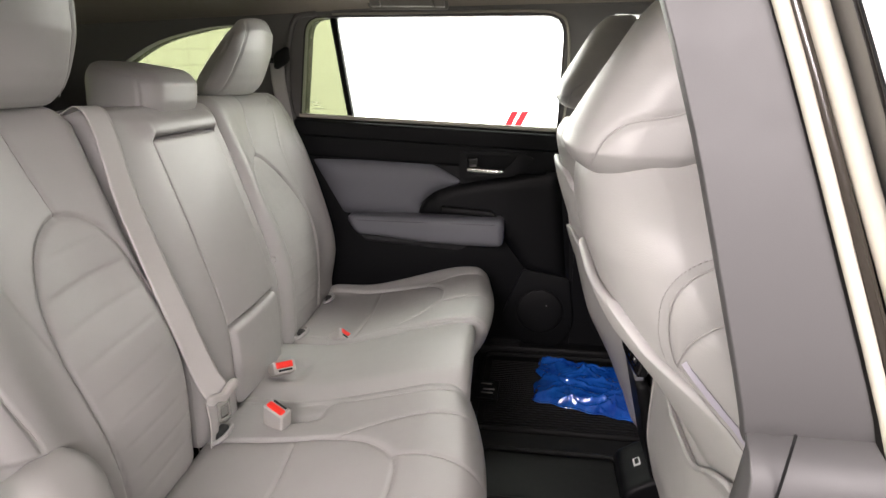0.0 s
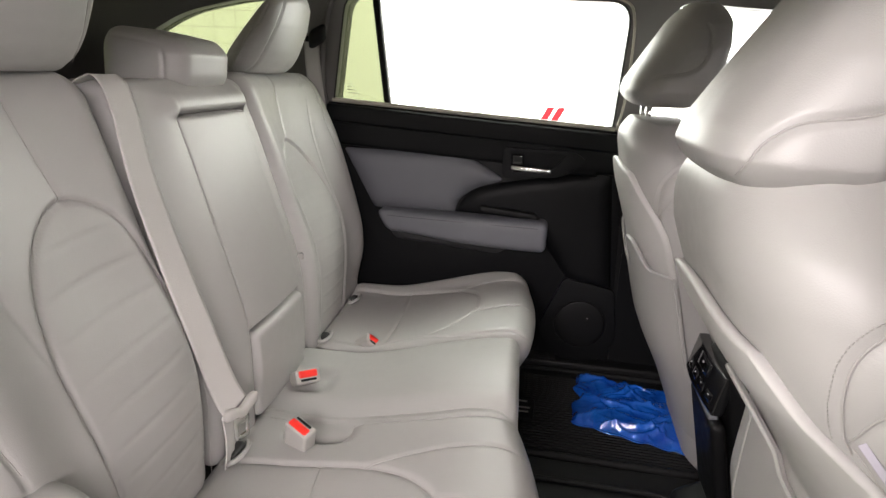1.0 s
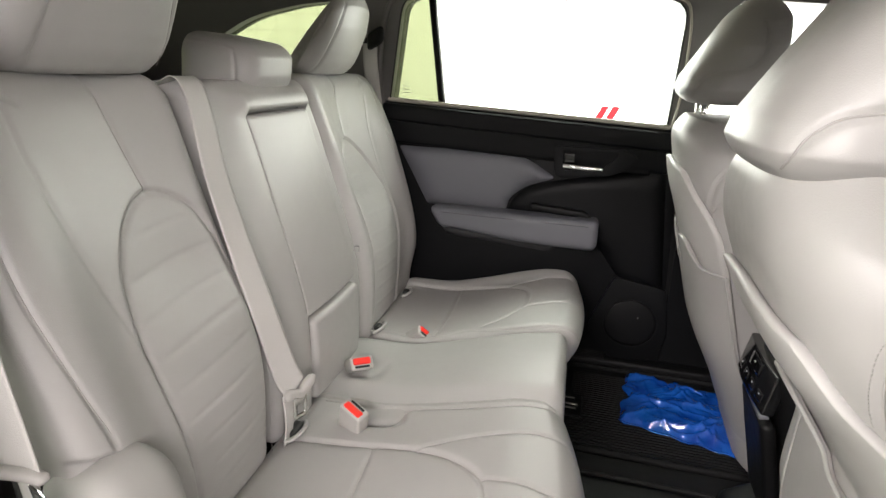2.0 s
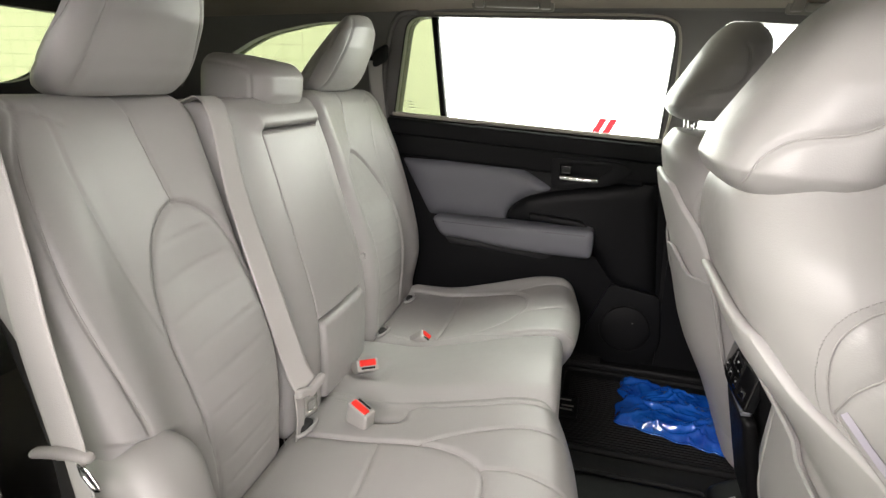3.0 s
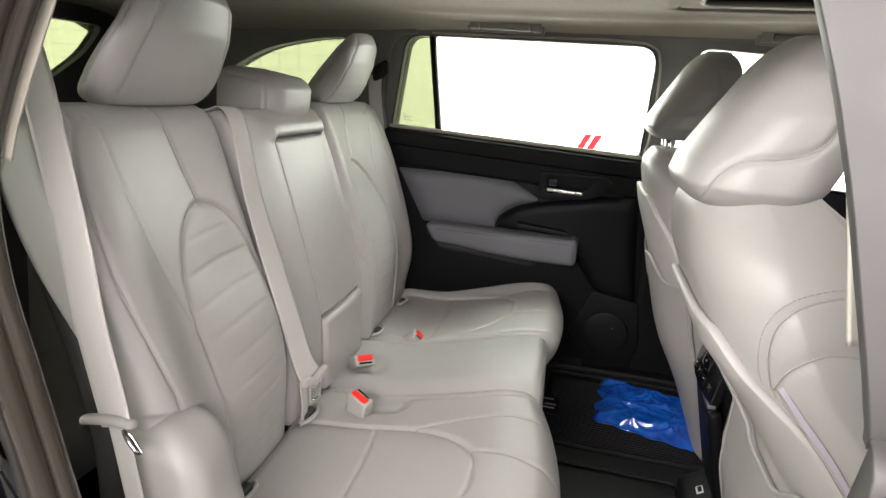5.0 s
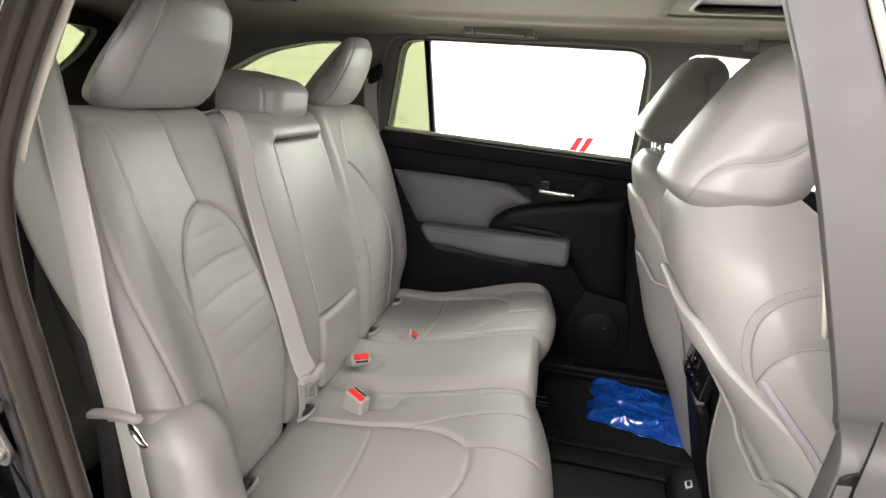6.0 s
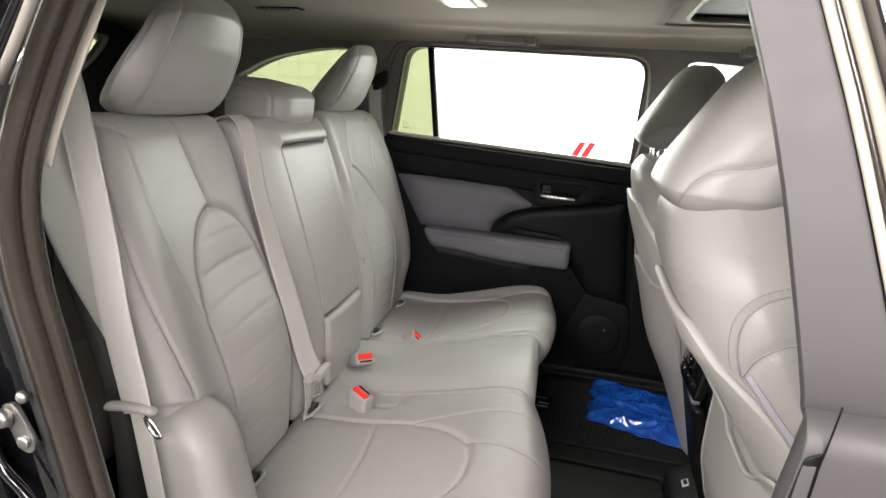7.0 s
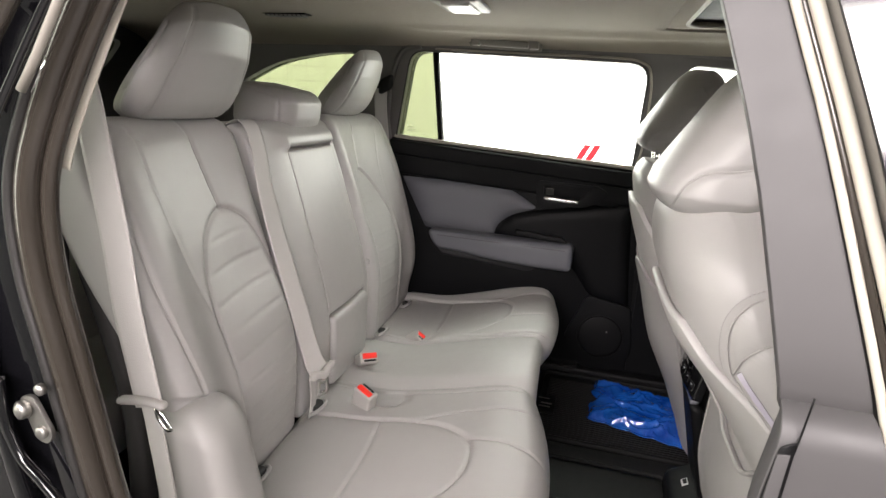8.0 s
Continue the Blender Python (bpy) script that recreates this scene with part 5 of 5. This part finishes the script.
def crumpled_bag():
    nx, ny = 110, 90
    V, F = [], []
    rng = np.random.RandomState(4)
    folds = [(rng.uniform(0, 1, 2), rng.uniform(0, math.pi), rng.uniform(0.02, 0.05), rng.uniform(0.006, 0.018)) for _ in range(26)]
    for layer in (0, 1):
        for i in range(nx):
            for j in range(ny):
                u, v = i / (nx - 1), j / (ny - 1)
                c = (np.array([0.650, 0.385]) * (1 - u) * (1 - v) + np.array([0.965, 0.290]) * u * (1 - v)
                     + np.array([1.00, 0.585]) * u * v + np.array([0.675, 0.665]) * (1 - u) * v)
                e = min(u, 1 - u, v, 1 - v)
                wob = 0.020 * (noise.noise((u * 5, v * 5, 1.0)))
                c = c + np.array([wob * (1 - 2 * u), wob * (1 - 2 * v)]) * 1.5
                k = 1 - (1 - min(1, e / 0.22)) ** 2
                h = 0.0
                if layer:
                    h = 0.028 * k * (0.8 + 0.5 * noise.noise((u * 2.2, v * 2.2, 7.0)))
                    soft = min(1, e / 0.06)
                    warp_u, warp_v = u + 0.08 * noise.noise((u * 4, v * 4, 9.0)), v + 0.08 * noise.noise((u * 4, v * 4, 5.0))
                    for (o, ang, wd, amp) in folds:
                        dd = (warp_u - o[0]) * math.cos(ang) + (warp_v - o[1]) * math.sin(ang)
                        al = -(warp_u - o[0]) * math.sin(ang) + (warp_v - o[1]) * math.cos(ang)
                        h += 0.75 * amp * math.exp(-abs(dd) / (wd * 0.40)) * math.exp(-((al / 0.30) ** 2)) * soft
                    for sc, am in ((7, 0.007), (15, 0.005)):
                        h += am * (0.5 - abs(noise.noise((warp_u * sc, warp_v * sc * 0.6, sc)))) * soft
                    h = max(h, 0.002)
                V.append((c[0], c[1], 0.460 + h))
    n = nx * ny
    for layer in (0, 1):
        for i in range(nx - 1):
            for j in range(ny - 1):
                a = layer * n + i * ny + j
                q = (a, a + ny, a + ny + 1, a + 1)
                F.append(q if layer else q[::-1])
    rim = [i * ny for i in range(nx)] + [(nx - 1) * ny + j for j in range(1, ny)] + [i * ny + ny - 1 for i in range(nx - 2, -1, -1)] + [j for j in range(ny - 2, 0, -1)]
    for a, b in zip(rim, rim[1:] + rim[:1]):
        F.append((a, b, b + n, a + n))
    hem = [(V[n + i * ny][0], V[n + i * ny][1], V[n + i * ny][2] + 0.001) for i in range(0, nx, 3)]
    return (V, F), hem


bag = empty("plastic_bag", (0.82, 0.48, 0.46), "crumpled shiny blue plastic bag on the floor mat", "bag")
film, rim = crumpled_bag()
part("film", film, BAG, bag)
part("hem", tube(rim, 0.0022, 6), BAG, bag, "welded hem of the film")

# ---- near side: centre pillar and rear jamb of the open doorway --------
pil = empty("centre_pillar", (0.74, -0.94, 0.5), "grey trimmed centre pillar of the open doorway", "pillar", kind="structure")


PZ = [0.40, 0.80, 1.00, 1.21, 1.36, 1.42, 1.50, 1.66]
P_LEFT = [0.85, 0.83, 0.79, 0.745, 0.7075, 0.6895, 0.660, 0.602]
P_RIGHT = [0.95, 0.925, 0.875, 0.810, 0.758, 0.7365, 0.704, 0.640]


def pillar(V):
    """x: -1..1 from the doorway's edge to the seal."""
    x, y, z = V.T
    lo, hi = np.interp(z, PZ, P_LEFT), np.interp(z, PZ, P_RIGHT)
    lo = lo + np.clip((y + 0.912) * 0.9, 0, 0.06)
    return np.stack([lo + (x + 1) / 2 * (hi - lo), y + np.maximum(0, z - 1.25) * 0.10, z], 1)


def lower_pillar(V):
    P = pillar(V)
    P[:, 0] -= 0.030 * smoothstep(1.225, 1.10, V[:, 2]) * smoothstep(0.8, -1.0, V[:, 0])
    P[:, 1] -= 0.012
    return P


part("upper_trim", rbox((1.0, 0.035, 0.235), 0.030, 0.02, pillar, (0, -0.892, 1.43)), PILLAR, pil, "grey upper pillar trim")
low = part("lower_trim", rbox((1.0, 0.040, 0.375), 0.034, 0.02, lower_pillar, (0, -0.892, 0.842)), PILLAR, pil, "grey lower pillar trim")
part("trim_joint", tube(smooth_curve([(0.7605, -0.9440, 1.226), (0.7565, -0.9442, 1.188), (0.751, -0.9442, 1.148), (0.744, -0.9442, 1.08), (0.735, -0.9442, 0.95)], 8), 0.0008), BLACK, low, "dark joint in the trim")
slot = part("belt_slot", plate(rounded([(0.7435, 1.1745), (0.7455, 1.1835), (0.7560, 1.1895), (0.7515, 1.10), (0.7345, 1.10)], 0.0025), [], lambda u, v, d: (u, -0.9446 - d, v), 0.0006), BLACK, low, "dark belt slot")
part("slot_tongue", bevelled(plate([(0.7440, 1.1775), (0.7530, 1.1785), (0.7485, 1.10), (0.7375, 1.10)], [], lambda u, v, d: (u, -0.9448 - d, v), 0.0016), 0.0005), PILLAR, low, "grey strip under the slot")
zs = np.linspace(0.45, 1.64, 30)
part("inner_seal", tube(pillar(np.stack([np.full(30, 1.13), np.full(30, -0.930), zs], 1)), 0.0034, 10), TRIMCREAM, pil, "cream edge of the door seal")
part("door_seal", tube(pillar(np.stack([np.full(30, 1.40), np.full(30, -0.926), zs], 1)), 0.0040, 10), SEAL, pil, "black rubber door seal")
part("seal_rim", tube(pillar(np.stack([np.full(30, 1.74), np.full(30, -0.930), zs], 1)), 0.0052, 10), TRIMCREAM, pil, "pale outer rim of the seal")
part("seal_carrier", rbox((0.55, 0.012, 0.61), 0.010, 0.03, pillar, (1.45, -0.910, 1.03)), RUBBER, pil, "black carrier under the door seal")
part("body_flange", rbox((2.2, 0.03, 0.61), 0.025, 0.03, pillar, (4.16, -0.925, 1.03)), PAINT, pil, "black painted pillar")
part("cream_strip", ribbon([(0.800, -0.760, 1.217), (0.784, -0.758, 1.30), (0.768, -0.752, 1.38), (0.745, -0.742, 1.48), (0.722, -0.732, 1.57)], (0.85, 0.25, 0.1), 0.024, 0.003), EDGE, pil, "cream inner edge of the pillar trim")
part("front_belt", ribbon([(0.735, -0.84, 1.52), (0.748, -0.85, 1.35), (0.800, -0.86, 1.18), (0.850, -0.87, 0.95)], (0.9, 0.35, 0), 0.040), WEB, pil, "front seat belt hanging behind the pillar")

jamb = empty("rear_jamb", (-0.1, -0.87, 0.5), "black painted rear door jamb with rubber seal", "door jamb", kind="structure")
JZ = [0.40, 0.60, 0.75, 0.89, 1.00, 1.09, 1.19, 1.29, 1.38, 1.50, 1.62]
JX = [0.20, 0.105, 0.050, 0.008, -0.017, -0.037, -0.058, -0.059, -0.026, 0.043, 0.138]


def jamb_x(z):
    return np.interp(z, JZ, JX)


jz = np.linspace(0.42, 1.62, 50)
jc = smooth_curve(list(zip(JX, JZ)), 6)
part("door_seal", tube([(x + 0.014, -0.865, z) for x, z in jc], 0.015, 12), SEAL, jamb, "brown-black rubber door seal")
part("seal_lip", tube([(x + 0.034, -0.855, z) for x, z in jc], 0.010, 10), SEAL, jamb, "inner lip of the seal")
part("flange", tube([(x - 0.006, -0.872, z) for x, z in jc], 0.007, 8), RUBBER, jamb)


outline = [(float(jamb_x(z)) - 0.005, float(z)) for z in jz] + [(float(jamb_x(z)) - 0.30, float(z)) for z in jz[::-1]]
part("painted_panel", plate(outline, [], lambda u, v, d: (u, -0.872 - 0.35 * max(0, float(jamb_x(v)) - 0.06 - u) + d, v), 0.02, 0.06), PAINT, jamb, "black painted jamb")
part("jamb_step", tube([(x - 0.075, -0.895, z) for x, z in jc], 0.012, 10), PAINT, jamb)
part("pale_clip", tube([(0.020, -0.915, 1.403), (0.044, -0.915, 1.437), (0.074, -0.915, 1.483), (0.10, -0.915, 1.525)], 0.0048, 8), CLIP, jamb, "drab trim strip")
part("bright_strip", tube([(0.030, -0.912, 1.402), (0.052, -0.912, 1.436)], 0.0011, 8), CHROME, jamb, "thin bright strip")
part("ridge", tube(smooth_curve([(-0.085, -0.898, 1.06), (-0.080, -0.900, 1.004), (-0.073, -0.900, 0.982), (-0.059, -0.900, 0.954), (-0.031, -0.900, 0.928), (0.010, -0.900, 0.885), (0.06, -0.90, 0.82)], 8), 0.007, 10), PAINT, jamb, "pressed ridge in the painted jamb")
part("ridge", tube(smooth_curve([(-0.060, -0.905, 1.33), (-0.029, -0.905, 1.377), (0.028, -0.905, 1.458), (0.070, -0.905, 1.515)], 8), 0.005, 10), PAINT, jamb, "pressed ridge in the painted jamb")
part("outer_strip", tube(smooth_curve([(-0.075, -0.915, 1.37), (-0.035, -0.915, 1.425), (0.012, -0.915, 1.482), (0.05, -0.915, 1.53)], 8), 0.010, 10), SEAL, jamb, "outer rubber strip")
part("cream_edge", ribbon([(0.105, -0.835, 1.56), (0.046, -0.838, 1.45), (0.000, -0.84, 1.36), (-0.018, -0.84, 1.315)], [(1, 0.4, 0.3), (1, 0.4, 0.3)], 0.014, 0.003), TRIMCREAM, jamb, "cream edge of the pillar trim")
st = empty("door_striker", (-0.045, -0.88, 1.0), "steel door striker bolted to the jamb", "door striker")
part("plate", bevelled(plate(rounded([(-0.066, 1.034), (-0.044, 1.040), (-0.018, 0.992), (-0.026, 0.976), (-0.044, 0.980)], [0.012, 0.010, 0.012, 0.010, 0.012]), [], lambda u, v, d: (u, -0.885 - d, v), 0.006), 0.002), STEEL, st)
part("pin", disc((-0.055, -0.890, 1.020), 0.0115, (-0.3, -1, 0.1), 0.010, 20, 0.004), STEEL, st)
part("bolt", disc((-0.033, -0.890, 0.993), 0.0085, (0, -1, 0), 0.006, 18, 0.002), STEEL, st)
part("bolt", disc((-0.031, -0.887, 1.050), 0.0075, (0, -1, 0), 0.006, 18, 0.003), STEEL, st)

# inner trim behind the belt, wheel-arch side and sill
part("wall_right", rbox((0.07, 0.010, 0.43), 0.009, 0.03, lambda V: np.stack([V[:, 0] + jamb_x(V[:, 2]) - 0.06, V[:, 1] - 0.15 * V[:, 0], V[:, 2]], 1), (0.0, -0.835, 0.90)), HINGEDARK, label="dark trim inside the rear jamb", category="trim", kind="structure")
part("wall_right_lower", rbox((0.16, 0.015, 0.16), 0.010, 0.03, centre=(-0.05, -0.80, 0.56)), CARPET, label="black carpeted wheel arch", category="trim", kind="structure")
part("sill_right", rbox((0.46, 0.07, 0.03), 0.02, 0.04, centre=(0.43, -0.84, 0.435)), BLACK, label="black sill plate of the open doorway", category="sill", kind="structure")
part("roof_rail_right", rbox((0.60, 0.05, 0.03), 0.025, 0.04, centre=(0.40, -0.79, 1.665)), CLOTH, label="roof edge over the open doorway", category="trim", kind="structure")

# ---- third row and dashboard, seen past the seats ----------------------
third = empty("third_row_seat", (-0.85, 0, 0.44), "dark grey third-row bench behind the rear seats", "car seat")
part("backrest", rbox((0.06, 0.55, 0.30), 0.05, 0.04, lambda V: np.stack([V[:, 0] - 0.25 * (V[:, 2] - 0.9), V[:, 1], V[:, 2]], 1), (-0.80, 0, 0.93)), LEATHER_DARK, third)
for y in (-0.33, 0.33):
    part("headrest", rbox((0.05, 0.12, 0.07), 0.045, 0.02, centre=(-0.90, y, 1.27)), LEATHER_DARK, third)
part("cushion", rbox((0.22, 0.55, 0.07), 0.05, 0.05, centre=(-0.58, 0, 0.66)), LEATHER_DARK, third)
part("base", rbox((0.20, 0.50, 0.10), 0.02, 0.1, centre=(-0.58, 0, 0.525)), BLACK, third)
dash = empty("dashboard", (1.75, 0, 0.5), "black dashboard under the windscreen", "dashboard")
part("body", rbox((0.20, 0.78, 0.20), 0.07, 0.04, lambda V: np.stack([V[:, 0] - 0.15 * (1.1 - V[:, 2]), V[:, 1], V[:, 2]], 1), (1.78, 0, 0.97)), BLACK, dash)
part("strip", rbox((0.01, 0.74, 0.012), 0.008, 0.05, centre=(1.535, 0, 1.04)), CHROME, dash, "bright trim strip")
wheel = empty("steering_wheel", (1.38, 0.42, 1.0), "black leather steering wheel behind the dashboard edge", "steering wheel")
part("rim", tube([(1.40 - 0.07 * math.sin(a), 0.415 + 0.185 * math.cos(a), 1.03 + 0.17 * math.sin(a)) for a in np.linspace(0, 2 * math.pi, 40, endpoint=False)], 0.015, 10, closed=True), BLACK, wheel)
part("hub", rbox((0.03, 0.08, 0.06), 0.025, 0.02, centre=(1.43, 0.415, 1.03)), BLACK, wheel)
